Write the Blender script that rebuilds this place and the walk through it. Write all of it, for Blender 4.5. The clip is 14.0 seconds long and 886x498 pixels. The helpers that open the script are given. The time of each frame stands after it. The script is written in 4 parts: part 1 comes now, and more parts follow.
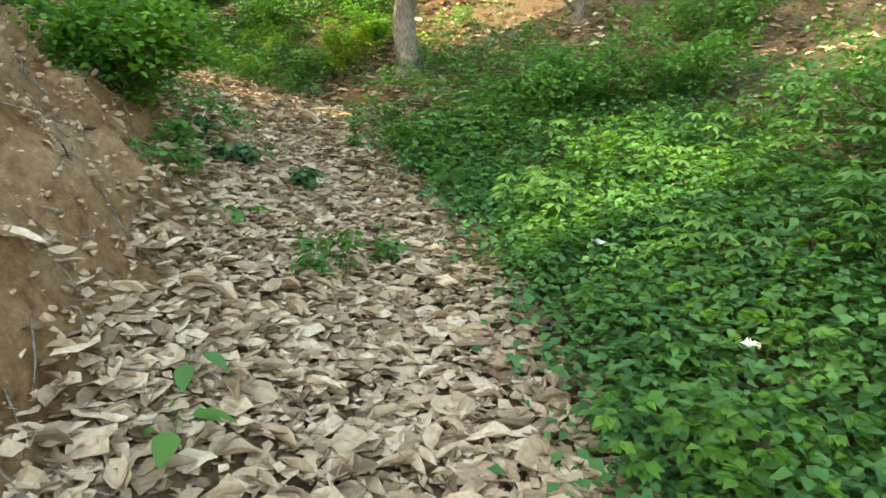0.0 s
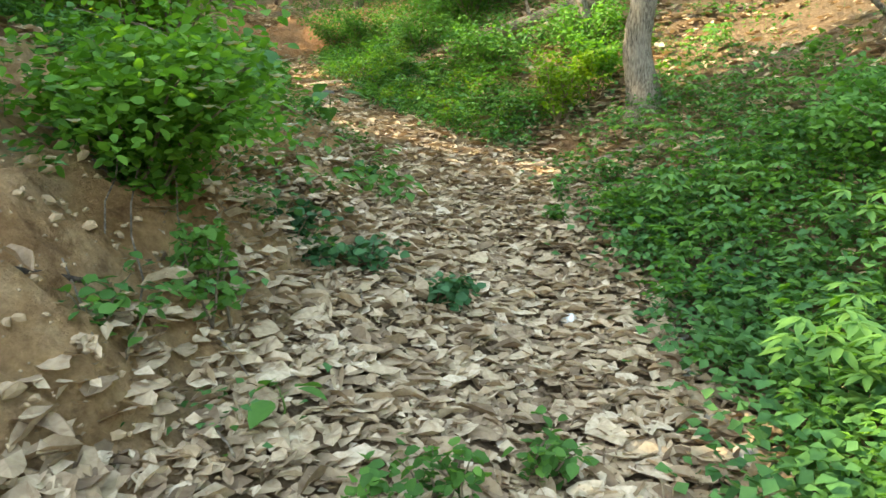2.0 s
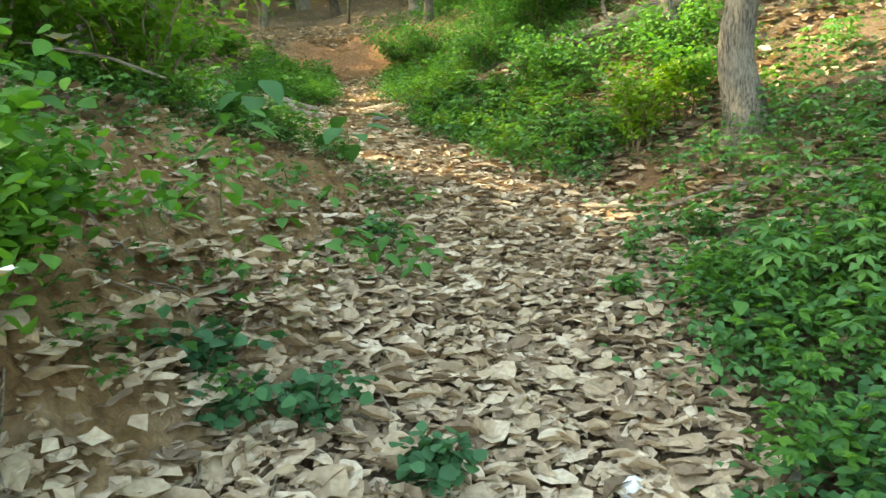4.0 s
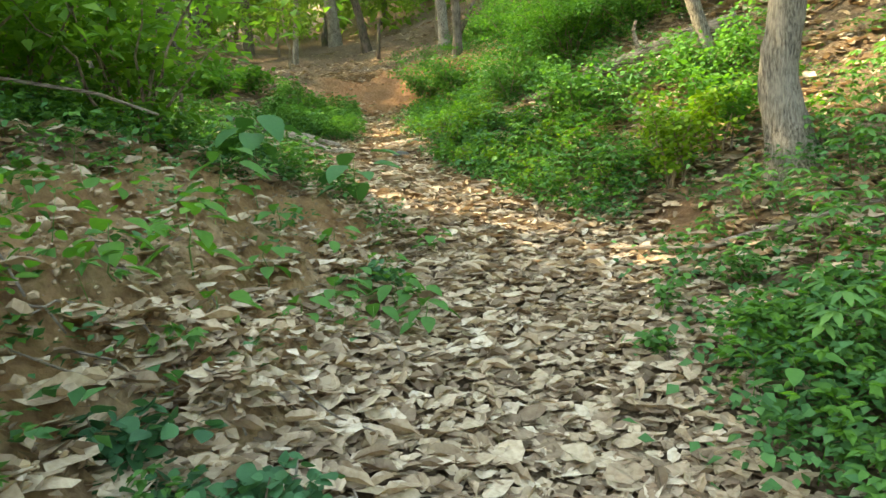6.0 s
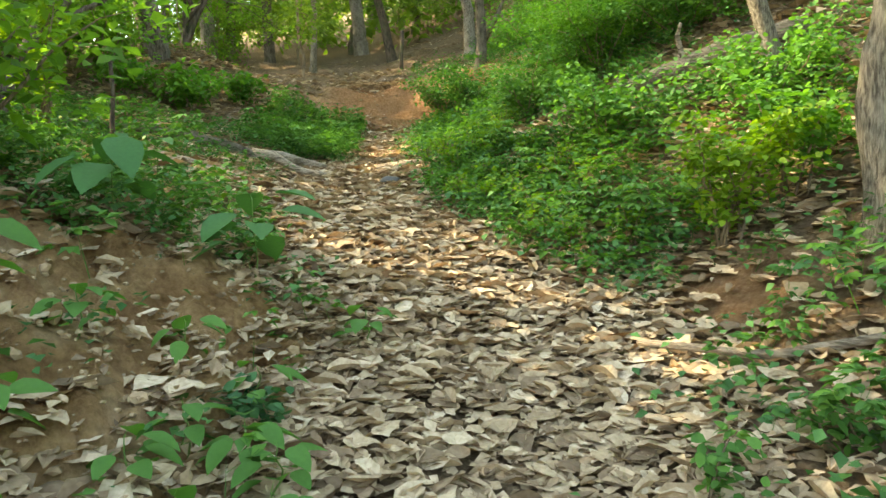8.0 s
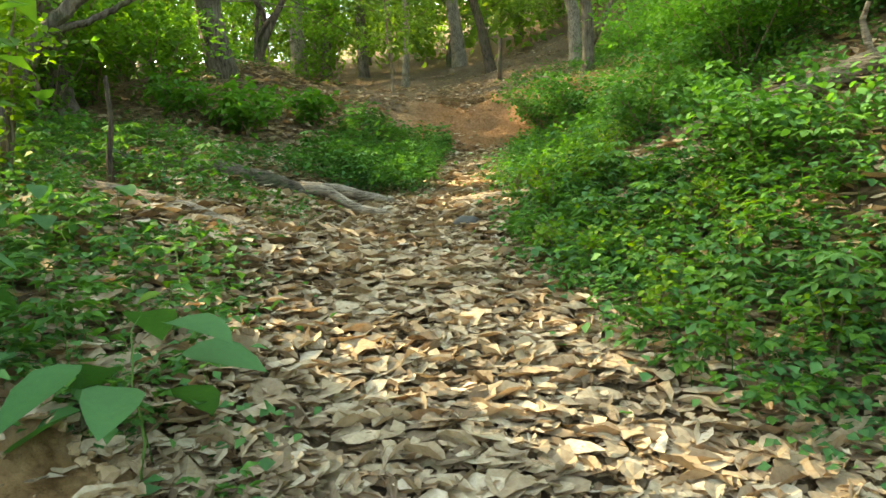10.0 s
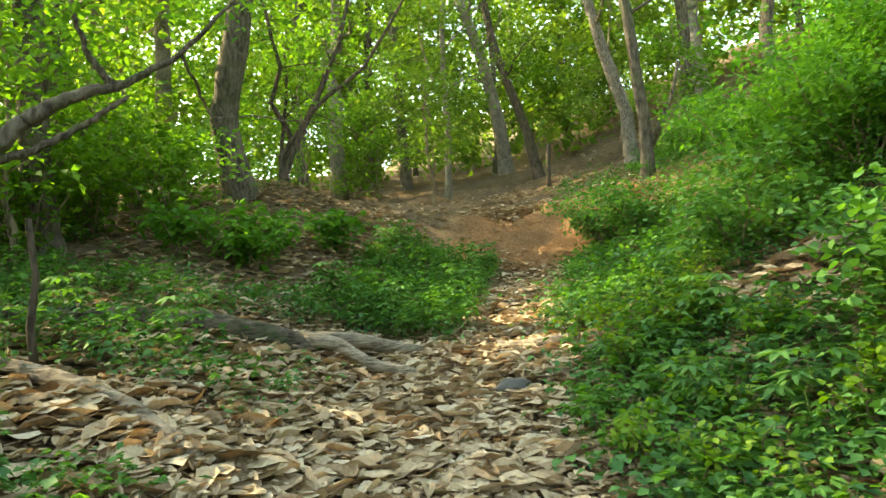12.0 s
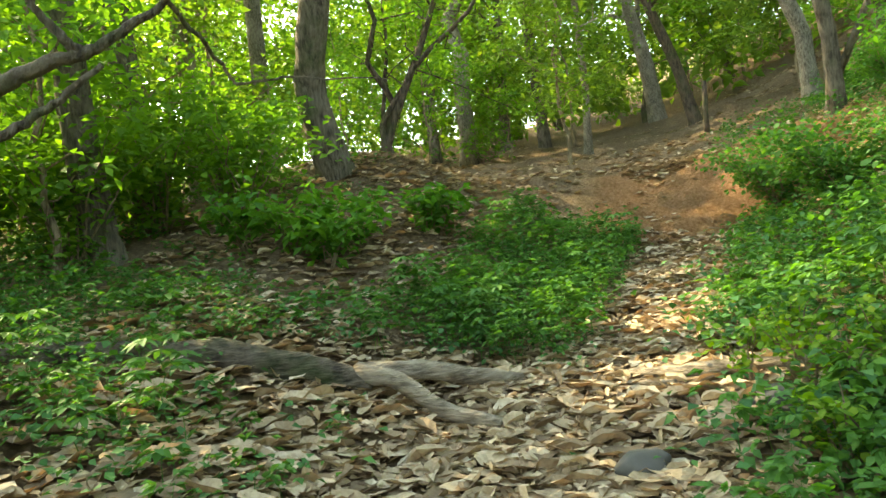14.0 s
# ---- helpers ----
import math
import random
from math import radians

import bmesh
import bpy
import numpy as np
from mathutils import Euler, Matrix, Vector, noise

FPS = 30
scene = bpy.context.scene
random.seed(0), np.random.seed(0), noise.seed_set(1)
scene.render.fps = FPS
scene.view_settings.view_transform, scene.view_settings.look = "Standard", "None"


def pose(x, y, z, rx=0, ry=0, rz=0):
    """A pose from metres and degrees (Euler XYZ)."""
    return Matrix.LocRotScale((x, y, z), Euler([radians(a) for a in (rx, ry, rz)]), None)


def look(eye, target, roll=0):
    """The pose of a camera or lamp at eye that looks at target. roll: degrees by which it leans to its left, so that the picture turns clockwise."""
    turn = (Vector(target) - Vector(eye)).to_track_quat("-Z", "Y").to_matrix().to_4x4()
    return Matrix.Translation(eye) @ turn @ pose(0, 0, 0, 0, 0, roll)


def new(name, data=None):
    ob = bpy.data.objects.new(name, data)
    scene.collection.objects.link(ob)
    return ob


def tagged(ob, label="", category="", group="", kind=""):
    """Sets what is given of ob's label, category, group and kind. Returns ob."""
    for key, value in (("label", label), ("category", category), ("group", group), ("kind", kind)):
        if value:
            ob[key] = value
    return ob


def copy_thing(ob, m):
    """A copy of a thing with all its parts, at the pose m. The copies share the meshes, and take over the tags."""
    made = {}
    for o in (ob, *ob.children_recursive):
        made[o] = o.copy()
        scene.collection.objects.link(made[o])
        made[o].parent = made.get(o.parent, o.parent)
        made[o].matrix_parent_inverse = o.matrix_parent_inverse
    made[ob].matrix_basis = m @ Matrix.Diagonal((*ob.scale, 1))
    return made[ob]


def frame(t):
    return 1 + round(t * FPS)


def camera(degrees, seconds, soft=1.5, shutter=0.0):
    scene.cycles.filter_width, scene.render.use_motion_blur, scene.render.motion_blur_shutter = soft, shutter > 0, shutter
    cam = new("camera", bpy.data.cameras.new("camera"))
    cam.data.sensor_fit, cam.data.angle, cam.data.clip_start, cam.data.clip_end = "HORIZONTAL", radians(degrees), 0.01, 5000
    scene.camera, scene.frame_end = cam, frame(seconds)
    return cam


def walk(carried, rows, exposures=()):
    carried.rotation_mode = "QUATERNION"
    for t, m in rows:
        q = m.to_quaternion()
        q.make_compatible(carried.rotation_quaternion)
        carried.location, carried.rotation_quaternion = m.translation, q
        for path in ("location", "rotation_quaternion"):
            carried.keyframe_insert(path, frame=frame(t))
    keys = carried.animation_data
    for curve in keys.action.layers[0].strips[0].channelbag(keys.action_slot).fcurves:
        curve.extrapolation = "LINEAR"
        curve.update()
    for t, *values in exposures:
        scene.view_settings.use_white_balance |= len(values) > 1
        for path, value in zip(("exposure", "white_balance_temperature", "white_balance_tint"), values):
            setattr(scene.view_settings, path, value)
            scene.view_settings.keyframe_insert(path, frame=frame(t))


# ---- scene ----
cam = camera(61.5, 14.0, 1.5, 0.1)
METRES, EYE, TILT, LEAN, TURN = 10.5, 1.4, -13.0, -2.0, 0.0
ROWS = [
    (0.0, 0.0, 0.0, 0.0, -0.0, 0.0, -0.0),
    (0.5, -0.0004, 0.0485, 0.0152, 3.19, 1.28, -0.07),
    (1.0, 0.005, 0.0983, 0.0302, 12.98, 4.19, -1.14),
    (1.5, 0.0071, 0.145, 0.0375, 16.96, 4.02, -1.35),
    (2.0, 0.0093, 0.1893, 0.0524, 18.86, 2.37, -1.66),
    (2.5, 0.0143, 0.236, 0.0679, 22.34, 1.47, -2.0),
    (3.0, 0.0063, 0.2779, 0.08, 25.36, 1.73, -2.17),
    (3.5, 0.0009, 0.2979, 0.092, 25.95, 2.35, -2.25),
    (4.0, 0.0016, 0.3119, 0.096, 26.21, 3.0, -1.17),
    (6.5, -0.0097, 0.3828, 0.1139, 29.56, 6.0, -1.32),
    (7.0, -0.0219, 0.4218, 0.1293, 29.98, 6.36, -1.49),
    (7.5, -0.0283, 0.464, 0.1434, 30.5, 6.5, -2.35),
    (10.0, -0.1141, 0.6422, 0.2115, 40.13, 6.61, -4.19),
    (10.5, -0.1278, 0.669, 0.2263, 40.18, 8.99, -4.65),
    (11.0, -0.1532, 0.6912, 0.2381, 41.3, 9.33, -3.7),
    (11.5, -0.1728, 0.715, 0.2502, 42.35, 11.39, -3.44),
    (12.0, -0.1915, 0.7437, 0.2668, 44.58, 14.27, -3.13),
    (12.5, -0.2133, 0.7743, 0.2751, 47.04, 13.74, -2.75),
    (13.0, -0.2289, 0.807, 0.2885, 49.5, 12.33, -2.96),
    (13.5, -0.2441, 0.837, 0.3049, 54.03, 11.23, -3.29),
    (14.0, -0.2717, 0.8617, 0.3216, 56.94, 10.4, -2.68),
]
# exposure drifts a little as the woods ahead brighten
walk_rows = [(t, pose(0, 0, EYE, TILT, LEAN, TURN) @ pose(METRES * x, METRES * y, METRES * z, 90 + pitch, roll, yaw)) for t, x, y, z, yaw, pitch, roll in ROWS]
walk(cam, walk_rows, exposures=[(0.0, 3.35, 10100, 6), (2.0, 3.52, 9900, 5), (4.0, 3.6, 9800, 2), (7.0, 3.55, 10300, 4), (10.0, 3.4, 10900, -1), (11.5, 3.4, 11100, -2), (14.0, 3.48, 11000, -2)])

# ---- light ----
SUN_AZ, SUN_EL = 110.0, 39.0        # degrees: turned left of +y, and above the horizon
world = bpy.data.worlds.new("sky")
world.use_nodes = True
scene.world = world
wn = world.node_tree.nodes
wl = world.node_tree.links
sky = wn.new("ShaderNodeTexSky")
sky.sky_type = "NISHITA"
sky.sun_disc = False
sky.sun_elevation = radians(SUN_EL)
sky.sun_rotation = radians(-SUN_AZ)
wl.new(sky.outputs[0], wn["Background"].inputs[0])
wn["Background"].inputs[1].default_value = 0.15
sun_data = bpy.data.lights.new("sun", "SUN")
sun_data.energy = 2.0
sun_data.angle = radians(0.6)
sun_data.color = (1.0, 0.93, 0.8)
sun = new("sun", sun_data)
to_sun = Vector((-math.sin(radians(SUN_AZ)) * math.cos(radians(SUN_EL)), math.cos(radians(SUN_AZ)) * math.cos(radians(SUN_EL)), math.sin(radians(SUN_EL))))
sun.matrix_world = look(to_sun * 60, (0, 0, 0))

# ---- terrain ----
# stations of the footpath: x, y, z of its middle
WAY = np.array([(0.4, -60, -6.0), (0.3, -8, -1.0), (0.0, 0.0, 0.0), (-0.15, 3.0, 0.2), (-0.6, 5.7, 0.42), (-1.9, 8.8, 0.93), (-3.5, 10.3, 1.38), (-4.9, 11.6, 1.68),
                (-6.1, 13.1, 1.98), (-7.3, 14.8, 2.3), (-8.2, 16.2, 2.6), (-8.9, 17.2, 3.4), (-11.0, 19.4, 4.0), (-45.0, 52.0, 13.0)])
# heights beside the path, relative to its middle, at these distances to its right
ACROSS = np.array([-9, -4.5, -2.6, -1.6, -0.9, 0, 0.9, 1.8, 3.5, 9.0])
BESIDE = np.array([
    (2.6, 2.4, 2.0, 1.0, 0.1, 0, 0.05, 0.3, 0.9, 2.8), (2.6, 2.4, 2.0, 1.0, 0.1, 0, 0.05, 0.3, 0.9, 2.8),
    (2.9, 2.8, 2.3, 1.15, 0.15, 0, 0.05, 0.3, 0.9, 2.8), (2.8, 2.7, 2.25, 1.22, 0.42, 0, 0.06, 0.34, 0.95, 2.8),
    (2.1, 1.85, 1.42, 0.86, 0.34, 0, 0.05, 0.34, 0.95, 3.1), (1.6, 1.3, 0.92, 0.47, 0.12, 0, 0.04, 0.52, 1.3, 3.8),
    (1.3, 0.9, 0.6, 0.35, 0.1, 0, 0.07, 0.55, 1.45, 4.1), (1.2, 0.8, 0.55, 0.3, 0.05, 0, 0.1, 0.5, 1.5, 4.2),
    (1.3, 1.0, 0.65, 0.28, 0.05, 0, 0.1, 0.5, 1.6, 4.4)])
BESIDE2 = np.array([
    (1.5, 1.3, 0.8, 0.35, 0.05, 0, 0.1, 0.5, 1.7, 4.6), (1.3, 1.05, 0.75, 0.42, 0.1, 0, 0.12, 0.55, 1.6, 4.4),
    (0.6, 0.35, 0.12, 0.06, 0.03, 0, 0.1, 0.35, 1.0, 3.6), (0.0, 0.0, 0.0, 0.0, 0.0, 0, 0.1, 0.3, 0.75, 3.0), (0, 0, 0, 0, 0, 0, 0.1, 0.3, 0.8, 3.0)])
BESIDE = np.vstack([BESIDE, BESIDE2])
seg_len = np.linalg.norm(np.diff(WAY[:, :2], axis=0), axis=1)
S_WAY = np.concatenate([[0], np.cumsum(seg_len)])
S0 = S_WAY[2]                       # along the path, counted from the start of the walk
fine_s = np.concatenate([np.arange(0, S0 - 10, 2.0), np.arange(S0 - 10, S_WAY[-2] + 2, 0.12), np.arange(S_WAY[-2] + 2, S_WAY[-1], 1.5)])


def smooth_along(values):
    """Values at the stations, along the fine path, rounded at the corners."""
    v = np.interp(fine_s, S_WAY, values)
    k = np.ones(7) / 7
    p = np.pad(v, 3, mode="edge")
    return np.convolve(p, k, mode="valid")


FX, FY, FZ = (smooth_along(WAY[:, i]) for i in range(3))
FB = np.stack([smooth_along(BESIDE[:, j]) for j in range(len(ACROSS))], axis=1)
TX, TY = np.gradient(FX), np.gradient(FY)
TN = np.hypot(TX, TY)
TX, TY = TX / TN, TY / TN


def along(x, y):
    """For places: how far along the path (0 where the walk starts), and how far to its right."""
    x, y = np.atleast_1d(np.asarray(x, float)), np.atleast_1d(np.asarray(y, float))
    idx = np.empty(len(x), int)
    for a in range(0, len(x), 20000):
        q = slice(a, a + 20000)
        idx[q] = np.argmin((x[q, None] - FX) ** 2 + (y[q, None] - FY) ** 2, axis=1)
    dx, dy = x - FX[idx], y - FY[idx]
    side = dx * TY[idx] - dy * TX[idx]
    d = np.sign(side) * np.hypot(dx, dy)
    return idx, fine_s[idx] - S0, d


def waves(x, y):
    """Uneven ground at three sizes."""
    a = 0.05 * np.sin(1.9 * x + 0.7 * y + 1.0) * np.sin(1.3 * y - 0.8 * x)
    b = 0.022 * np.sin(5.1 * x - 2.2 * y) * np.sin(4.3 * y + 1.7 * x + 2.0)
    c = 0.010 * np.sin(13.0 * x + 4.0 * y) * np.sin(11.0 * y - 6.0 * x)
    return a + b + c


def soft(v, a, b):
    return np.clip((v - a) / (b - a), 0, 1)


def bump(v, a, b, edge):
    """1 between a and b, falling to 0 over the edge."""
    return soft(v, a - edge, a) * (1 - soft(v, b, b + edge))


def bare_ground(s, d):
    """Where the soil lies bare: the bank beside the path, and the scarp at its end."""
    return bump(s, -12, 8.6, 1.0) * bump(d, -2.3, -1.05, 0.25), bump(s, 18.6, 20.6, 0.5) * bump(d, -0.9, 1.6, 0.4), bump(s, 18.2, 20.5, 0.8) * bump(d, 1.6, 3.0, 0.5) * 0.6


def worn_dirt(s, d):
    """Two small bare patches at the path's edge."""
    return 0.8 * np.exp(-(((s - 9.2) / 0.4) ** 2 + ((d - 1.05) / 0.26) ** 2)) + 0.8 * np.exp(-(((s - 9.95) / 0.26) ** 2 + ((d - 0.5) / 0.2) ** 2))


def height(x, y):
    x, y = np.atleast_1d(np.asarray(x, float)), np.atleast_1d(np.asarray(y, float))
    idx, s, d = along(x, y)
    z = FZ[idx].copy()
    j = np.clip(np.searchsorted(ACROSS, d) - 1, 0, len(ACROSS) - 2)
    f = np.clip((d - ACROSS[j]) / (ACROSS[j + 1] - ACROSS[j]), 0, 1)
    z += FB[idx, j] * (1 - f) + FB[idx, j + 1] * f
    z += np.clip(d - 9, 0, 60) * 0.3          # the hillside goes on rising
    z += 0.6 * np.exp(-(((x + 10.9) / 1.5) ** 2 + ((y - 14.1) / 1.3) ** 2))   # the mound under the leaning tree
    bare = sum(bare_ground(s, d))
    for i in np.nonzero(bare > 0.02)[0]:      # crumbling soil
        v = Vector((x[i], y[i], z[i]))
        z[i] += bare[i] * (0.14 * noise.noise(v * 1.9) + 0.13 * noise.noise(v * 5.0) + 0.13 * abs(noise.noise(v * 8.0)) - 0.04)
    rough = 0.35 + 0.65 * np.clip((np.abs(d) - 0.5) / 1.0, 0, 1)
    return z + waves(x, y) * rough


def h1(x, y):
    return float(height([x], [y])[0])

# ---- materials ----
def material(name):
    m = bpy.data.materials.new(name)
    m.use_nodes = True
    nt = m.node_tree
    return m, nt, nt.nodes["Principled BSDF"]


def node(nt, kind, **sockets):
    n = nt.nodes.new(kind)
    for k, v in sockets.items():
        n.inputs[k.replace("_", " ")].default_value = v
    return n


def ramp(nt, source, stops):
    n = nt.nodes.new("ShaderNodeValToRGB")
    while len(n.color_ramp.elements) < len(stops):
        n.color_ramp.elements.new(0.5)
    for e, (p, c) in zip(n.color_ramp.elements, stops):
        e.position, e.color = p, (*c, 1)
    nt.links.new(source, n.inputs[0])
    return n.outputs[0]


def mixed(nt, fac, a, b, how="MIX"):
    n = nt.nodes.new("ShaderNodeMix")
    n.data_type, n.blend_type = "RGBA", how
    for sock, v in ((n.inputs[0], fac), (n.inputs[6], a), (n.inputs[7], b)):
        if isinstance(v, (int, float)):
            sock.default_value = v
        elif isinstance(v, tuple):
            sock.default_value = (*v, 1)
        else:
            nt.links.new(v, sock)
    return n.outputs[2]


def noise_fac(nt, scale, detail=4.0, stretch=None, rough=0.55):
    geo = nt.nodes.new("ShaderNodeNewGeometry")
    src = geo.outputs["Position"]
    if stretch:
        tc = nt.nodes.new("ShaderNodeTexCoord")
        mp = nt.nodes.new("ShaderNodeMapping")
        mp.inputs["Scale"].default_value = stretch
        nt.links.new(tc.outputs["Object"], mp.inputs[0])
        src = mp.outputs[0]
    n = node(nt, "ShaderNodeTexNoise", Scale=scale, Detail=detail, Roughness=rough)
    nt.links.new(src, n.inputs["Vector"])
    return n.outputs["Fac"]


def bumped(nt, bsdf, source, strength, distance):
    b = node(nt, "ShaderNodeBump", Strength=strength, Distance=distance)
    nt.links.new(source, b.inputs["Height"])
    nt.links.new(b.outputs[0], bsdf.inputs["Normal"])


def leaf_material(name, dark, mid, light, clear=0.42, gloss=0.62):
    """Green leaves: each one its own shade, light passing through."""
    m, nt, p = material(name)
    geo = nt.nodes.new("ShaderNodeNewGeometry")
    col = ramp(nt, geo.outputs["Random Per Island"], [(0.0, dark), (0.55, mid), (1.0, light)])
    patch = noise_fac(nt, 1.3, 2.0)
    col = mixed(nt, ramp(nt, patch, [(0.35, (0, 0, 0)), (0.7, (0.5, 0.5, 0.5))]), col, light)
    vein = noise_fac(nt, 60.0, 2.0)
    col = mixed(nt, 0.3, col, ramp(nt, vein, [(0.3, (0.55, 0.55, 0.55)), (0.7, (1, 1, 1))]), "MULTIPLY")
    nt.links.new(col, p.inputs["Base Color"])
    p.inputs["Roughness"].default_value = gloss
    p.inputs["Specular IOR Level"].default_value = 0.2
    tr = nt.nodes.new("ShaderNodeBsdfTranslucent")
    warm = mixed(nt, 1.0, col, (1.25, 1.3, 0.58), "MULTIPLY")
    nt.links.new(warm, tr.inputs[0])
    mx = nt.nodes.new("ShaderNodeMixShader")
    mx.inputs[0].default_value = clear
    nt.links.new(p.outputs[0], mx.inputs[1])
    nt.links.new(tr.outputs[0], mx.inputs[2])
    nt.links.new(mx.outputs[0], nt.nodes["Material Output"].inputs[0])
    return m


HERB = leaf_material("herb_leaf", (0.036, 0.12, 0.032), (0.06, 0.185, 0.046), (0.115, 0.28, 0.058), 0.42)
HERB_DARK = leaf_material("ivy_leaf", (0.028, 0.105, 0.038), (0.045, 0.155, 0.052), (0.085, 0.22, 0.062), 0.33)
BUSH = leaf_material("bush_leaf", (0.04, 0.14, 0.028), (0.072, 0.22, 0.04), (0.135, 0.31, 0.05), 0.5)
STAR = leaf_material("star_leaf", (0.05, 0.15, 0.05), (0.075, 0.2, 0.06), (0.12, 0.27, 0.07), 0.4)
TEAL = leaf_material("bluish_leaf", (0.022, 0.09, 0.042), (0.04, 0.13, 0.06), (0.06, 0.18, 0.07), 0.3)
# lighter yellow-green; holds the sunlight of the edge weeds and thicket shrub
YELLOW = leaf_material("yellow_leaf", (0.06, 0.17, 0.02), (0.12, 0.26, 0.028), (0.22, 0.34, 0.045), 0.45)
CANOPY = leaf_material("canopy_leaf", (0.062, 0.14, 0.03), (0.112, 0.215, 0.045), (0.22, 0.34, 0.07), 0.5)
CANOPY_DARK = leaf_material("canopy_leaf_dark", (0.055, 0.15, 0.03), (0.095, 0.23, 0.042), (0.17, 0.33, 0.055), 0.56)


def litter_material():
    m, nt, p = material("dead_leaf")
    geo, info = nt.nodes.new("ShaderNodeNewGeometry"), nt.nodes.new("ShaderNodeObjectInfo")
    both = nt.nodes.new("ShaderNodeMath")
    both.operation = "ADD"
    nt.links.new(geo.outputs["Random Per Island"], both.inputs[0])
    nt.links.new(info.outputs["Random"], both.inputs[1])
    wrap = nt.nodes.new("ShaderNodeMath")
    wrap.operation = "FRACT"
    nt.links.new(both.outputs[0], wrap.inputs[0])
    rnd = wrap.outputs[0]
    col = ramp(nt, rnd, [(0.0, (0.17, 0.12, 0.08)), (0.18, (0.29, 0.21, 0.14)), (0.5, (0.43, 0.33, 0.222)), (0.8, (0.53, 0.42, 0.295)), (1.0, (0.62, 0.52, 0.395))])
    spot = noise_fac(nt, 45.0, 4.0)
    col = mixed(nt, 0.55, col, ramp(nt, spot, [(0.3, (0.5, 0.42, 0.36)), (0.6, (1, 1, 1))]), "MULTIPLY")
    nt.links.new(col, p.inputs["Base Color"])
    p.inputs["Roughness"].default_value = 0.88
    p.inputs["Specular IOR Level"].default_value = 0.2
    bumped(nt, p, noise_fac(nt, 130.0, 3.0), 0.35, 0.004)
    tr = nt.nodes.new("ShaderNodeBsdfTranslucent")
    nt.links.new(mixed(nt, 1.0, col, (1.1, 0.8, 0.5), "MULTIPLY"), tr.inputs[0])
    mx = nt.nodes.new("ShaderNodeMixShader")
    mx.inputs[0].default_value = 0.15
    nt.links.new(p.outputs[0], mx.inputs[1])
    nt.links.new(tr.outputs[0], mx.inputs[2])
    nt.links.new(mx.outputs[0], nt.nodes["Material Output"].inputs[0])
    return m


LITTER = litter_material()


def ground_material():
    m, nt, p = material("forest_soil")
    bare = nt.nodes.new("ShaderNodeAttribute")
    bare.attribute_name = "bare"
    big, small = noise_fac(nt, 2.2, 6.0, rough=0.65), noise_fac(nt, 26.0, 6.0, rough=0.7)
    sand = ramp(nt, big, [(0.36, (0.46, 0.26, 0.12)), (0.5, (0.6, 0.38, 0.2)), (0.64, (0.7, 0.5, 0.31))])
    sand = mixed(nt, 0.75, sand, ramp(nt, small, [(0.3, (0.45, 0.4, 0.36)), (0.62, (1, 1, 1))]), "MULTIPLY")
    pocket = noise_fac(nt, 7.0, 5.0, rough=0.6)
    sand = mixed(nt, 0.75, sand, ramp(nt, pocket, [(0.36, (0.45, 0.37, 0.31)), (0.43, (0.92, 0.88, 0.84)), (0.62, (1.12, 1.12, 1.1))]), "MULTIPLY")
    mulch = ramp(nt, small, [(0.25, (0.09, 0.06, 0.04)), (0.5, (0.18, 0.125, 0.08)), (0.72, (0.32, 0.235, 0.16))])
    red = ramp(nt, small, [(0.25, (0.19, 0.085, 0.038)), (0.55, (0.34, 0.185, 0.095)), (0.8, (0.45, 0.29, 0.17))])
    rust = nt.nodes.new("ShaderNodeAttribute")
    rust.attribute_name = "rust"
    soil = mixed(nt, rust.outputs["Fac"], sand, red)
    edge = nt.nodes.new("ShaderNodeMath")
    edge.operation = "MULTIPLY_ADD"
    nt.links.new(big, edge.inputs[0])
    edge.inputs[1].default_value = 0.9
    edge.inputs[2].default_value = -0.45
    add = nt.nodes.new("ShaderNodeMath")
    add.operation, add.use_clamp = "ADD", True
    nt.links.new(bare.outputs["Fac"], add.inputs[0])
    nt.links.new(edge.outputs[0], add.inputs[1])
    nt.links.new(mixed(nt, add.outputs[0], mulch, soil), p.inputs["Base Color"])
    p.inputs["Roughness"].default_value = 0.95
    p.inputs["Specular IOR Level"].default_value = 0.15
    pits = noise_fac(nt, 9.0, 9.0, rough=0.72)
    bumped(nt, p, pits, 1.0, 0.22)
    return m


def bark_material(name, dark, light, stretch=(9, 9, 1.6), moss=0.0):
    m, nt, p = material(name)
    f = noise_fac(nt, 3.2, 7.0, stretch, 0.65)
    g = noise_fac(nt, 5.0, 3.0)
    col = ramp(nt, f, [(0.38, dark), (0.5, tuple(0.5 * (a + b) for a, b in zip(dark, light))), (0.6, light)])
    col = mixed(nt, ramp(nt, g, [(0.45, (0, 0, 0)), (0.7, (0.55, 0.55, 0.55))]), col, tuple(c * 1.35 for c in light))
    if moss:
        col = mixed(nt, ramp(nt, noise_fac(nt, 3.0, 4.0), [(0.5, (0, 0, 0)), (0.68, (moss, moss, moss))]), col, (0.06, 0.09, 0.03))
    nt.links.new(col, p.inputs["Base Color"])
    p.inputs["Roughness"].default_value = 0.9
    p.inputs["Specular IOR Level"].default_value = 0.2
    bumped(nt, p, f, 1.0, 0.06)
    return m


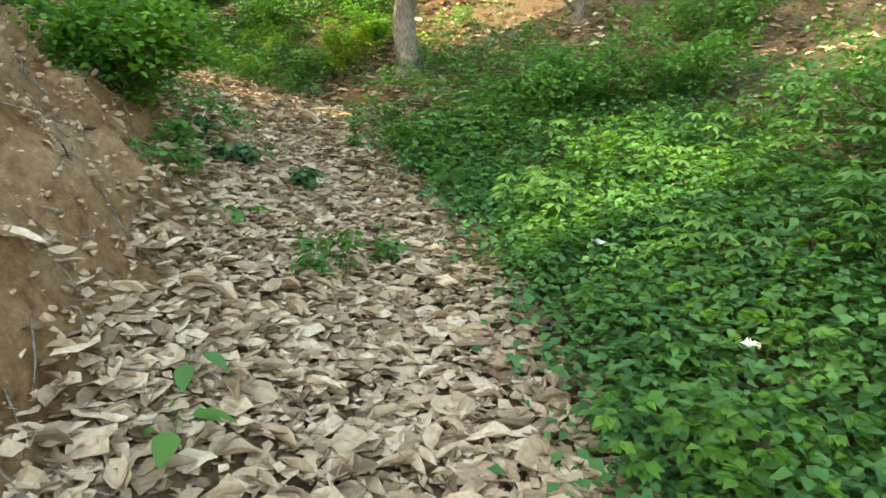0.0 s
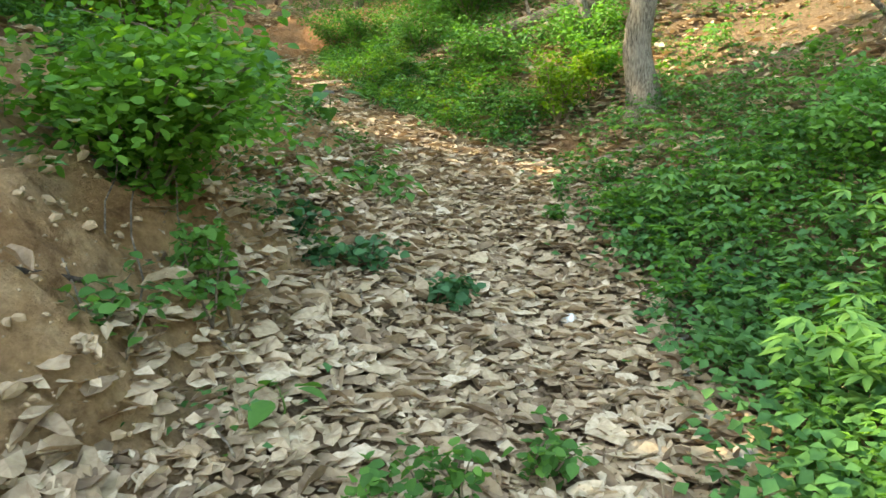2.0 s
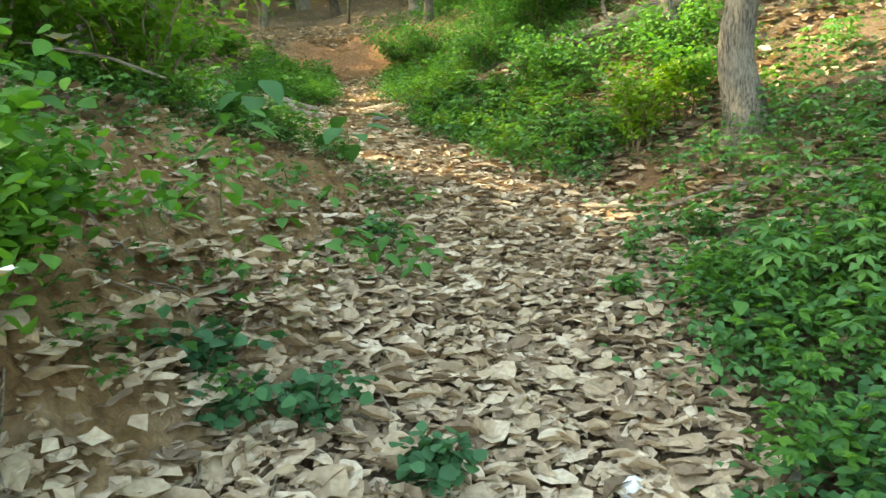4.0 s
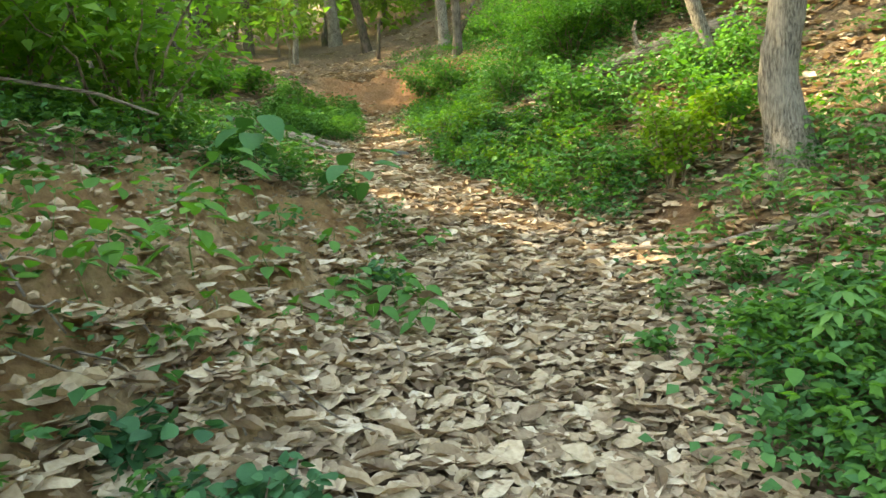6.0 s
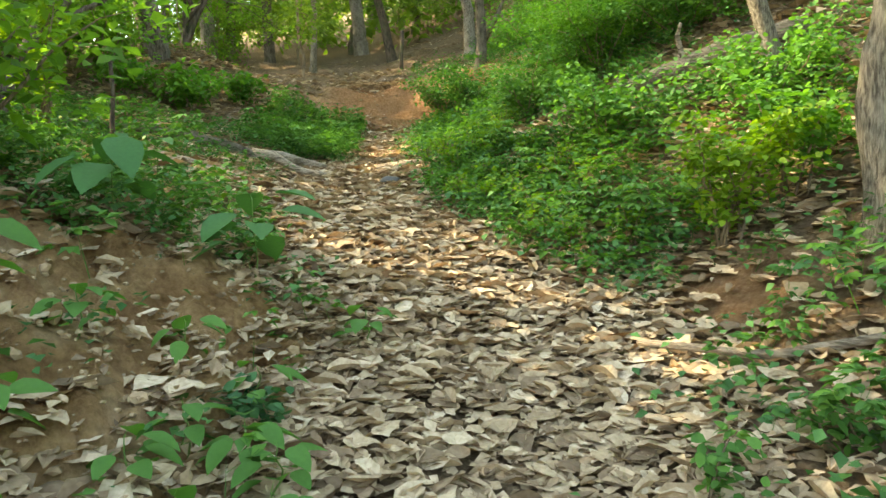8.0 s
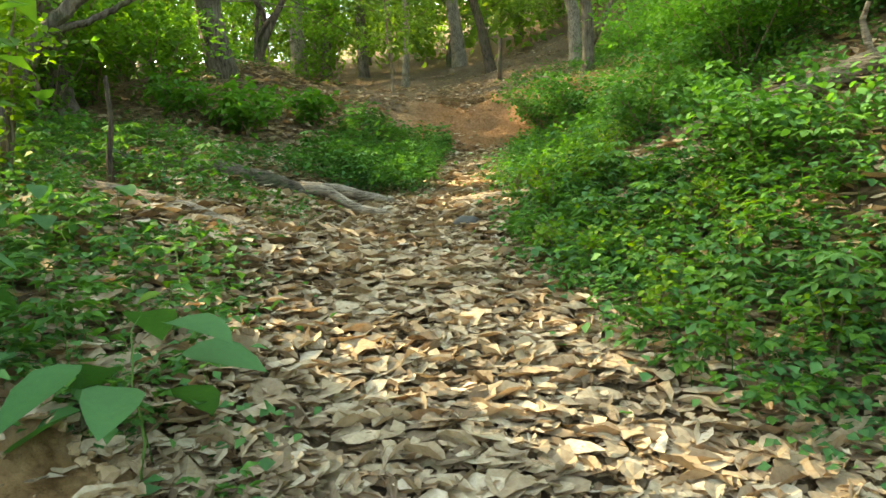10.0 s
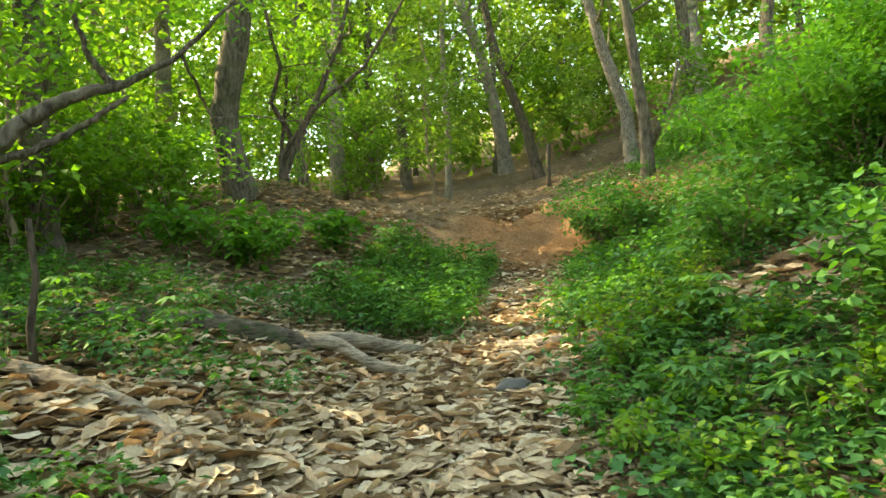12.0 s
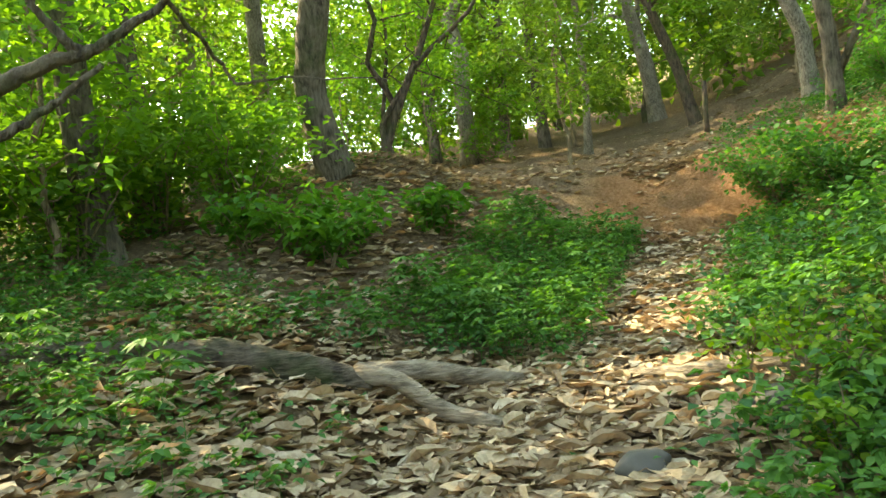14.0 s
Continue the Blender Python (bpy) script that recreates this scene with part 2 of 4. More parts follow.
SOIL = ground_material()
BARK = bark_material("bark", (0.045, 0.036, 0.028), (0.16, 0.135, 0.105), moss=0.6)
BARK_GREY = bark_material("grey_bark", (0.07, 0.058, 0.046), (0.3, 0.265, 0.215), (24, 24, 4.5))
BARK_DARK = bark_material("dark_bark", (0.035, 0.027, 0.022), (0.12, 0.09, 0.07), moss=0.4)
DEADWOOD = bark_material("dead_wood", (0.12, 0.092, 0.07), (0.38, 0.31, 0.24), (3, 3, 16))
OLD_LOG = bark_material("old_log", (0.06, 0.047, 0.036), (0.24, 0.195, 0.15), (3, 3, 16), moss=0.35)
ROTTEN = bark_material("rotten_bark", (0.03, 0.024, 0.02), (0.17, 0.135, 0.105), (3.5, 3.5, 14), moss=0.6)
TWIG = bark_material("twig_bark", (0.1, 0.075, 0.05), (0.26, 0.2, 0.14))
STEM = leaf_material("green_stem", (0.06, 0.13, 0.03), (0.09, 0.17, 0.04), (0.13, 0.2, 0.06), 0.1)


def plain_material(name, colour, rough=0.6, scale=30.0):
    m, nt, p = material(name)
    f = noise_fac(nt, scale, 5.0)
    nt.links.new(ramp(nt, f, [(0.3, tuple(c * 0.72 for c in colour)), (0.65, colour)]), p.inputs["Base Color"])
    p.inputs["Roughness"].default_value = rough
    bumped(nt, p, f, 0.5, 0.01)
    return m


PETAL = plain_material("white_petal", (0.82, 0.82, 0.76), 0.6)
POLLEN = plain_material("yellow_pollen", (0.6, 0.42, 0.06), 0.8)
CLOD = plain_material("clod", (0.36, 0.25, 0.15), 0.95, 40.0)
STONE = plain_material("stone", (0.3, 0.28, 0.25), 0.85, 14.0)
STONE_DARK = plain_material("dark_stone", (0.085, 0.08, 0.072), 0.85, 12.0)
STONE_PALE = plain_material("pale_stone", (0.72, 0.71, 0.68), 0.7, 20.0)


# ---- builders ----
rng = np.random.default_rng(7)


def mesh_from(name, v, f, mat, smooth=True):
    """A mesh of triangles from arrays."""
    me = bpy.data.meshes.new(name)
    v, f = np.asarray(v, np.float32), np.asarray(f, np.int32)
    me.vertices.add(len(v))
    me.vertices.foreach_set("co", v.ravel())
    me.loops.add(f.size)
    me.loops.foreach_set("vertex_index", f.ravel())
    me.polygons.add(len(f))
    me.polygons.foreach_set("loop_start", np.arange(0, f.size, 3, dtype=np.int32))
    me.polygons.foreach_set("loop_total", np.full(len(f), 3, np.int32))
    me.polygons.foreach_set("use_smooth", np.full(len(f), smooth))
    me.update(calc_edges=True)
    me.validate()
    me.materials.append(mat)
    return me


def part(name, vf, mat, parent, label="", smooth=True):
    ob = new(name, mesh_from(name, vf[0], vf[1], mat, smooth))
    ob.parent = parent
    if label:
        tagged(ob, label)
    return ob


GROUPS = {"tree": "woodland trees", "sapling": "young trees of the wood", "thicket_bush": "bushes of the thicket", "slope_bush": "bushes on the slope", "twig": "dry twigs by the bank",
          "seedling_bush": "bluish seedlings on the path", "weed": "weeds on the path", "sunlit_weed": "pale young weeds at the path's edge", "young_plant": "young broad-leaved plants", "cane": "bare canes under the rose bush",
          "rose_bush": "wild roses on the bank", "leafy_shrub": "shrubs below the mound", "stone": "stones by the path", "stick": "dry sticks", "fallen_log": "fallen logs", "broken_wood": "split wood on the path"}


def thing(name, place, label, category, group="", kind=""):
    group = group or GROUPS.get(name, "")
    ob = new(name)
    ob.location = place
    return tagged(ob, label, category, group, kind)


def join(pieces):
    vs, fs, n = [], [], 0
    for v, f in pieces:
        vs.append(v)
        fs.append(np.asarray(f) + n)
        n += len(v)
    return np.vstack(vs), np.vstack(fs)


def tube(points, radii, sides=8, lump=0.0, seed=0):
    """A tapered limb along points, closed at both ends."""
    P = np.asarray(points, float)
    n = len(P)
    r = np.interp(np.linspace(0, 1, n), np.linspace(0, 1, len(radii)), radii)
    T = np.gradient(P, axis=0)
    T /= np.linalg.norm(T, axis=1)[:, None] + 1e-9
    ref = np.array([1.0, 0.03, 0.02]) if abs(T[0, 2]) > 0.6 else np.array([0.02, 0.03, 1.0])
    U = np.cross(T, ref)
    U /= np.linalg.norm(U, axis=1)[:, None] + 1e-9
    W = np.cross(T, U)
    a = np.linspace(0, 2 * np.pi, sides, endpoint=False)
    g = np.random.default_rng(seed)
    wob = 1 + lump * g.normal(0, 1, (n, sides)) + lump * np.sin(a * 3 + seed)[None, :]
    ring = P[:, None] + (r[:, None] * wob)[..., None] * (np.cos(a)[None, :, None] * U[:, None] + np.sin(a)[None, :, None] * W[:, None])
    v = np.vstack([ring.reshape(-1, 3), P[:1], P[-1:]])
    f = []
    for i in range(n - 1):
        for j in range(sides):
            b, c = i * sides + j, i * sides + (j + 1) % sides
            f += [(b, c, b + sides), (c, c + sides, b + sides)]
    for j in range(sides):
        f += [(n * sides, (j + 1) % sides, j), (n * sides + 1, (n - 1) * sides + j, (n - 1) * sides + (j + 1) % sides)]
    return v, np.array(f)


def bent(a, b, n=7, sag=0.0, wander=0.0, seed=0):
    """Points from a to b, with a sag and some wandering."""
    g = np.random.default_rng(seed)
    a, b = np.asarray(a, float), np.asarray(b, float)
    u = np.linspace(0, 1, n)[:, None]
    p = a + (b - a) * u
    p[:, 2] += sag * 4 * (u * (1 - u))[:, 0]
    w = g.normal(0, wander, (n, 3)) * np.sin(np.pi * np.clip(u * 1.0, 0, 1))
    return p + w


def leaf_shape(width=0.5, fold=0.12, droop=0.15, fine=False, curl=0.0):
    """A leaf of length 1 along x, with a raised pair of halves about the midrib."""
    if not fine:
        w = width / 2
        v = [(0, 0, 0), (0.5, 0, -0.2 * droop), (1, 0, -droop), (0.24, w * 0.9, fold), (0.62, w * 0.85, fold * 0.8 - 0.3 * droop), (0.24, -w * 0.9, fold), (0.62, -w * 0.85, fold * 0.8 - 0.3 * droop)]
        return np.array(v), np.array([(0, 1, 3), (3, 1, 4), (1, 2, 4), (0, 5, 1), (5, 6, 1), (1, 6, 2)])
    xs, ws = (0.0, 0.12, 0.32, 0.58, 0.82, 1.0), (0.0, 0.62, 1.0, 0.9, 0.5, 0.0)
    v, f = [(0, 0, 0)], []
    for x, w in list(zip(xs, ws))[1:-1]:
        z = -droop * x * x
        zc = fold * w + curl * w * (0.5 + x)
        v += [(x, w * width / 2, z + zc), (x, 0, z), (x, -w * width / 2, z + zc)]
    v.append((1, 0, -droop))
    k = len(v) - 1
    f += [(0, 2, 1), (0, 3, 2)]
    for i in range(3):
        a = 1 + 3 * i
        f += [(a, a + 1, a + 4), (a, a + 4, a + 3), (a + 1, a + 2, a + 5), (a + 1, a + 5, a + 4)]
    a = k - 3
    f += [(a, a + 1, k), (a + 1, a + 2, k)]
    return np.array(v, float), np.array(f)


# a folded leaf of two triangles, for crowns
FLAT_LEAF = (np.array([(0, 0, 0), (0.45, 0.29, 0.09), (1, 0, -0.12), (0.45, -0.29, 0.09)]), np.array([(0, 2, 1), (0, 3, 2)]))

WIDE_LEAF = (FLAT_LEAF[0] * np.array([1, 1.4, 1]), FLAT_LEAF[1])


def frames_from(direction, up):
    """Bases whose x is the direction, and whose z is near up."""
    x = direction / (np.linalg.norm(direction, axis=1)[:, None] + 1e-9)
    y = np.cross(up, x)
    y /= np.linalg.norm(y, axis=1)[:, None] + 1e-9
    z = np.cross(x, y)
    return np.stack([x, y, z], axis=2)


def placed(shape, pos, basis, scale):
    """Copies of one shape, each at its place, turn and size, as one pair of arrays."""
    v, f = shape
    out = np.einsum("nij,kj->nki", basis, v) * np.asarray(scale)[:, None, None] + np.asarray(pos)[:, None]
    n, k = len(pos), len(v)
    return out.reshape(-1, 3), (f[None] + (np.arange(n) * k)[:, None, None]).reshape(-1, 3)


def yaw_basis(yaw, tilt_x, tilt_y):
    d = np.stack([np.cos(yaw), np.sin(yaw), tilt_x], axis=1)
    u = np.stack([tilt_y * -np.sin(yaw), tilt_y * np.cos(yaw), np.ones_like(yaw)], axis=1)
    return frames_from(d, u)


def scattered_leaves(g, pos, size, shape, flat=0.5, spread=0.3):
    """Leaves at places, turned at random, more or less level."""
    n = len(pos)
    yaw = g.uniform(0, 2 * np.pi, n)
    b = yaw_basis(yaw, g.normal(-0.15, flat, n), g.normal(0, flat, n))
    return placed(shape, pos, b, size * g.uniform(1 - spread, 1 + spread, n))


def cluster(g, centres, per, radius, squash=0.7):
    """Places round centres."""
    p = g.normal(0, 1, (len(centres), per, 3))
    p *= (g.uniform(0.2, 1, (len(centres), per)) ** 0.5 / (np.linalg.norm(p, axis=2) + 1e-9))[..., None] * radius
    p[..., 2] *= squash
    return (np.asarray(centres)[:, None] + p).reshape(-1, 3)


# ---- ground ----
def spaced(lo, a, b, hi, step, out):
    """Coordinates that are close together from a to b, and wider and wider outside."""
    mid = list(np.arange(a, b, step))
    left, right, w = [], [], step
    x = a
    while x > lo:
        w *= out
        x -= w
        left.append(x)
    x, w = mid[-1], step
    while x < hi:
        w *= out
        x += w
        right.append(x)
    return np.array(left[::-1] + mid + right)


GX, GY = spaced(-400, -12, 3, 400, 0.1, 1.2), spaced(-400, -1, 20.5, 400, 0.1, 1.2)
GX = np.concatenate([GX[GX < -4.0], np.arange(-4.0, -0.6, 0.05), GX[GX > -0.59]])
GY = np.concatenate([GY[GY < -1.0], np.arange(-1.0, 9.5, 0.05), GY[GY > 9.51]])
mx_, my_ = np.meshgrid(GX, GY)
gx, gy = mx_.ravel(), my_.ravel()
gz = height(gx, gy)
_, gs, gd = along(gx, gy)


bank, scarp, scarp2 = bare_ground(gs, gd)
dirt = worn_dirt(gs, gd)
nx, ny = len(GX), len(GY)
ii, jj = np.meshgrid(np.arange(nx - 1), np.arange(ny - 1))
q0 = (jj * nx + ii).ravel()
ground_f = np.vstack([np.stack([q0, q0 + 1, q0 + nx + 1], 1), np.stack([q0, q0 + nx + 1, q0 + nx], 1)])
ground = new("ground", mesh_from("ground", np.stack([gx, gy, gz], 1), ground_f, SOIL))
tagged(ground, "sloping woodland ground of sandy soil under leaves", "ground", kind="structure")
at = ground.data.attributes.new("bare", "FLOAT", "POINT")
at.data.foreach_set("value", np.clip(bank + scarp + scarp2 + dirt + 0.25 * bump(gs, -12, 3.5, 1) * bump(gd, -1.1, -0.5, 0.3), 0, 1).astype(np.float32))
at = ground.data.attributes.new("rust", "FLOAT", "POINT")
at.data.foreach_set("value", np.clip(scarp + scarp2 + 0.1 * bank + 4 * dirt, 0, 1).astype(np.float32))


# ---- leaf litter ----
def sample(g, n, s_lo, s_hi, d_lo, d_hi):
    """Places scattered over a strip beside the path."""
    s, d = g.uniform(s_lo, s_hi, n), g.uniform(d_lo, d_hi, n)
    i = np.clip(np.searchsorted(fine_s, s + S0), 0, len(fine_s) - 1)
    return FX[i] + TY[i] * d + g.normal(0, 0.03, n), FY[i] - TX[i] * d + g.normal(0, 0.03, n), s, d


EDGE_S = np.array([-6, 0, 3, 4.6, 6, 7.5, 9.0, 10.5, 12, 14, 16, 18, 20])
EDGE_R = np.array([0.7, 0.62, 0.66, 0.66, 0.58, 0.62, 0.6, 0.3, 0.26, 0.34, 0.45, 0.55, 0.6])
EDGE_L = np.array([-1.0, -0.95, -1.08, -1.3, -1.5, -1.3, -1.25, -1.5, -1.5, -0.85, -0.4, -0.3, -0.6])


def litter_density(s, d):
    r, l = np.interp(s, EDGE_S, EDGE_R), np.interp(s, EDGE_S, EDGE_L)
    path = bump(d, l + 0.1, r - 0.05, 0.22)
    right = 0.16 * soft(d, 0.4, 0.8) + 0.4 * bump(s, 9.4, 16.0, 0.5) * bump(d, 0.2, 1.6, 0.4) + 0.4 * bump(s, 7.2, 9.8, 0.5) * bump(d, 0.6, 2.4, 0.4)
    left = 0.10 + 0.22 * bump(s, 6.2, 9.0, 0.4) * bump(d, -1.9, -1.0, 0.2) + 0.55 * bump(s, 9.0, 14.3, 0.6) * bump(d, -3.0, -0.8, 0.3)
    bare_bank = bump(s, -12, 8.4, 0.6) * bump(d, -2.2, l - 0.05, 0.2)
    left = left + 0.5 * bump(s, 4.5, 8.2, 0.5) * bump(d, -3.4, -2.3, 0.2)
    scarp_ = bump(s, 18.8, 20.4, 0.3) * bump(d, -0.8, 1.5, 0.3)
    left = left + 0.28 * bump(s, 15.3, 19.5, 0.4) * bump(d, -4.6, -1.8, 0.3)
    return np.clip(path + np.where(d > 0, right, left) - 1.0 * scarp_ - 0.85 * worn_dirt(s, d), 0.012, 1) * (1 - np.where(s > 6.2, 0.55, 0.9) * bare_bank)


def litter_shapes():
    out, shape_rng = [], np.random.default_rng(2)
    for w, fo, dr, cu in ((0.62, 0.03, 0.06, 0.06), (0.78, -0.04, -0.08, 0.0), (0.55, 0.1, 0.1, 0.06), (0.7, 0.02, 0.16, 0.12), (0.46, 0.2, -0.06, 0.06), (0.85, 0.04, 0.04, -0.1), (0.4, 0.22, 0.06, 0.1), (0.7, -0.07, 0.12, -0.05), (0.62, 0.06, -0.12, 0.1), (0.66, 0.0, 0.05, 0.0), (0.72, 0.03, -0.03, 0.02), (0.5, 0.05, 0.0, 0.03), (0.8, 0.0, 0.1, 0.05), (0.3, 0.24, 0.05, 0.16), (0.26, 0.16, -0.1, 0.22), (0.36, 0.3, 0.12, 0.05)):
        v, f = leaf_shape(w, fo, dr, True, cu)
        v = v.copy()
        v[:, 0] -= 0.5
        v[:, 2] += 0.07 * np.sin(7 * v[:, 0] + 9 * v[:, 1]) * 0.5
        v[:, 1] *= 1 + 0.2 * np.sin(23 * v[:, 0] + 5 * w) * np.sign(v[:, 1] + 0.3)
        v[:, 1] += 0.12 * math.sin(9 * w) * (v[:, 0] + 0.5) ** 2
        v[:, 2] += 0.05 * np.sin(17 * v[:, 1] + 11 * v[:, 0] * w)
        v[1:-1, 2] += shape_rng.normal(0, 0.035, len(v) - 2)
        v[1:-1, 1] *= shape_rng.uniform(0.7, 1.2, len(v) - 2)
        v[1:-1, 0] += shape_rng.normal(0, 0.035, len(v) - 2)
        v[:, 2] *= 0.6
        v[:, 1] *= 1.14
        v[:, 2] -= v[:, 2].min() * 0.8
        out.append((v, f))
    return out


LSH = litter_shapes()
x, y, s, d = sample(rng, 105000, -2.5, 21.5, -4.0, 4.5)
keep = rng.random(len(x)) < litter_density(s, d)
x, y, s, d = x[keep], y[keep], s[keep], d[keep]
lz = height(x, y) + rng.uniform(0.0, 0.03, len(x))
lsize = np.clip(rng.lognormal(math.log(0.096), 0.42, len(x)), 0.03, 0.165) * (1 + 0.22 * soft(s, 8.0, 10.0) * (1 - soft(s, 13.5, 16.0)))
lyaw = rng.uniform(0, 2 * np.pi, len(x))
lbasis = yaw_basis(lyaw, rng.normal(0.01, 0.15, len(x)), rng.normal(0, 0.17, len(x)))
kind_ = rng.integers(0, len(LSH), len(x))
single = np.zeros(len(x), bool)
single[np.nonzero((s > 5.0) & (s < 8.6) & (np.abs(d) < 0.75) & (lsize > 0.085))[0][:290]] = True
pieces = [placed(LSH[k], np.stack([x, y, lz], 1)[(kind_ == k) & ~single], lbasis[(kind_ == k) & ~single], lsize[(kind_ == k) & ~single]) for k in range(len(LSH))]
litter = new("leaf_litter", mesh_from("leaf_litter", *join(pieces), LITTER, False))
tagged(litter, "dry tan and brown dead leaves covering the footpath", "leaf litter", kind="stuff")
fx_, fy_, fs_, fd_ = sample(rng, 24000, -9.0, 32.0, -10.0, 13.0)
far_keep = (fs_ > 21) | (fd_ > 4.4) | (fd_ < -4.0) | (fs_ < -2.5) | ((fs_ > 17) & (fd_ > 1.0) & (rng.random(24000) < 0.6))
hx, hy, hs, hd = sample(rng, 4500, 4.5, 15.0, 2.2, 9.0)
fx_, fy_ = np.concatenate([fx_[far_keep], hx]), np.concatenate([fy_[far_keep], hy])
far_litter = scattered_leaves(rng, np.stack([fx_, fy_, height(fx_, fy_) + 0.02], 1), 0.14, FLAT_LEAF, 0.2)
tagged(new("leaf_litter", mesh_from("leaf_litter", *far_litter, LITTER)), "thin brown leaf litter on the wooded hillside", "leaf litter", kind="stuff")
qx, qy, qs, qd = sample(rng, 44000, -1.5, 17.5, -1.9, 1.0)
q_keep = rng.random(len(qx)) < litter_density(qs, qd)
qx, qy = qx[q_keep], qy[q_keep]
bits = scattered_leaves(rng, np.stack([qx, qy, height(qx, qy) + rng.uniform(0.005, 0.035, len(qx))], 1), 0.05, WIDE_LEAF, 0.35, 0.5)
tagged(new("leaf_fragments", mesh_from("leaf_fragments", *bits, LITTER, False)), "small broken pieces of dead leaves on the path", "leaf litter", kind="stuff")
lone = [(kind_[i], x[i], y[i], lz[i] + 0.012, lbasis[i].copy(), lsize[i]) for i in np.nonzero(single)[0]]

# ---- low plants ----
def stem_tri(a, b, w=0.0025):
    a, b = np.asarray(a, float), np.asarray(b, float)
    v = np.array([a + (w, 0, 0), a + (-w * 0.5, w * 0.87, 0), a + (-w * 0.5, -w * 0.87, 0), b])
    return v, np.array([(0, 1, 3), (1, 2, 3), (2, 0, 3)])


def herb_template(g, tall, leaf, whorl, nodes, width=0.45, plain=False):
    """An upright herb: a thin stem with whorls of leaves on short stalks."""
    out = []
    lean = g.normal(0, 0.18, 2)
    for i in range(nodes):
        h = tall * (0.35 + 0.65 * (i + 1) / nodes)
        c = np.array([lean[0] * h, lean[1] * h, h])
        reach = tall * 0.32 * (1.15 - 0.5 * i / nodes)
        for k in range(3 if i < nodes - 1 else 2):
            a = g.uniform(0, 2 * np.pi)
            e = c + np.array([math.cos(a), math.sin(a), 0.25]) * reach
            out.append(stem_tri(c, e, 0.0015))
            aa = a + (np.arange(whorl) - (whorl - 1) / 2) * (2.2 / max(whorl, 1))
            pos = np.repeat(e[None], whorl, 0)
            b = yaw_basis(aa, g.normal(-0.1, 0.25, whorl), g.normal(0, 0.25, whorl))
            out.append(placed(FLAT_LEAF if plain else leaf_shape(width, 0.09, 0.2), pos, b, leaf * g.uniform(0.7, 1.2, whorl)))
    out.append(stem_tri((0, 0, -0.03), (lean[0] * tall, lean[1] * tall, tall), 0.003))
    return join(out)


def carpet_template(g, span, n, leaf, tall):
    p = np.stack([g.normal(0, span / 2.2, n), g.normal(0, span / 2.2, n), g.uniform(0.2, 1, n) ** 0.7 * tall], 1)
    return scattered_leaves(g, p, leaf, WIDE_LEAF, 0.32)


tg = np.random.default_rng(11)
HERBS = [herb_template(tg, tg.uniform(0.15, 0.29), tg.uniform(0.042, 0.064), int(tg.integers(3, 6)), int(tg.integers(2, 5)), 0.5) for _ in range(8)]
IVY = [carpet_template(tg, 0.26, 34, 0.038, 0.15) for _ in range(5)]
HERBS_OFF = [herb_template(tg, tg.uniform(0.15, 0.29), tg.uniform(0.042, 0.064), int(tg.integers(3, 6)), int(tg.integers(2, 5)), 0.5, True) for _ in range(8)]
FINE = [herb_template(tg, tg.uniform(0.14, 0.24), 0.038, 5, 3, 0.4, True) for _ in range(5)]


def planted(g, shapes, x, y, lo, hi, sink=0.0):
    z = height(x, y) - sink
    k = g.integers(0, len(shapes), len(x))
    b = yaw_basis(g.uniform(0, 2 * np.pi, len(x)), g.normal(0, 0.1, len(x)), g.normal(0, 0.1, len(x)))
    sc = g.uniform(lo, hi, len(x))
    return join([placed(shapes[i], np.stack([x, y, z], 1)[k == i], b[k == i], sc[k == i]) for i in range(len(shapes)) if (k == i).any()])


LOGS = np.array([(-3.7, 12.95), (-3.4, 12.95), (-3.1, 12.95), (-2.8, 12.95), (-2.5, 12.95), (-2.2, 12.95), (-1.9, 12.95), (-1.6, 13.0), (-6.3, 11.2), (-6.5, 10.95), (-6.1, 11.45), (-5.85, 11.55), (-6.2, 11.8), (-5.3, 9.5), (-5.0, 9.5), (-5.6, 9.4), (-5.4, 12.4), (-5.0, 12.4)])


def by_logs(x, y, gap=0.5):
    return ((x[:, None] - LOGS[:, 0]) ** 2 + (y[:, None] - LOGS[:, 1]) ** 2).min(axis=1) < gap * gap


def right_cover(s, d):
    r = np.interp(s, EDGE_S, EDGE_R)
    c = soft(d, r, r + 0.3)
    gap = bump(s, 7.4, 9.6, 0.4) * bump(d, 0.3, 1.4, 0.5)
    litter_hill = bump(s, 7.5, 13, 1.0) * soft(d, 2.2, 3.2)
    return c * (1 - 0.9 * worn_dirt(s, d)) * (1 - 0.55 * gap) * (1 - 0.7 * litter_hill) * (1 - 0.85 * soft(s, 17.2, 18.5) * (1 - soft(d, 1.8, 2.6)))


def left_cover(s, d):
    l = np.interp(s, EDGE_S, EDGE_L)
    crest = soft(-d, 2.0, 2.5) * (s < 9.5) * 0.8
    mid_ = bump(s, 9.2, 14.5, 0.6) * soft(-d, np.minimum(-l, 1.1), np.minimum(-l, 1.1) + 0.4) * 0.85
    dark = bump(s, 14.4, 18.4, 0.4) * bump(-d, 0.35, 1.6, 0.2)
    back = (s > 9) * soft(-d, 2.3, 3.5) * 0.6
    edge = bump(s, 4, 9, 0.5) * bump(-d, 0.85, 2.0, 0.1) * 0.14
    mound = bump(s, 15.2, 19.5, 0.5) * bump(-d, 1.9, 4.6, 0.3)
    return np.clip((crest + mid_ + dark + back + edge) * (1 - 0.88 * mound), 0, 1)


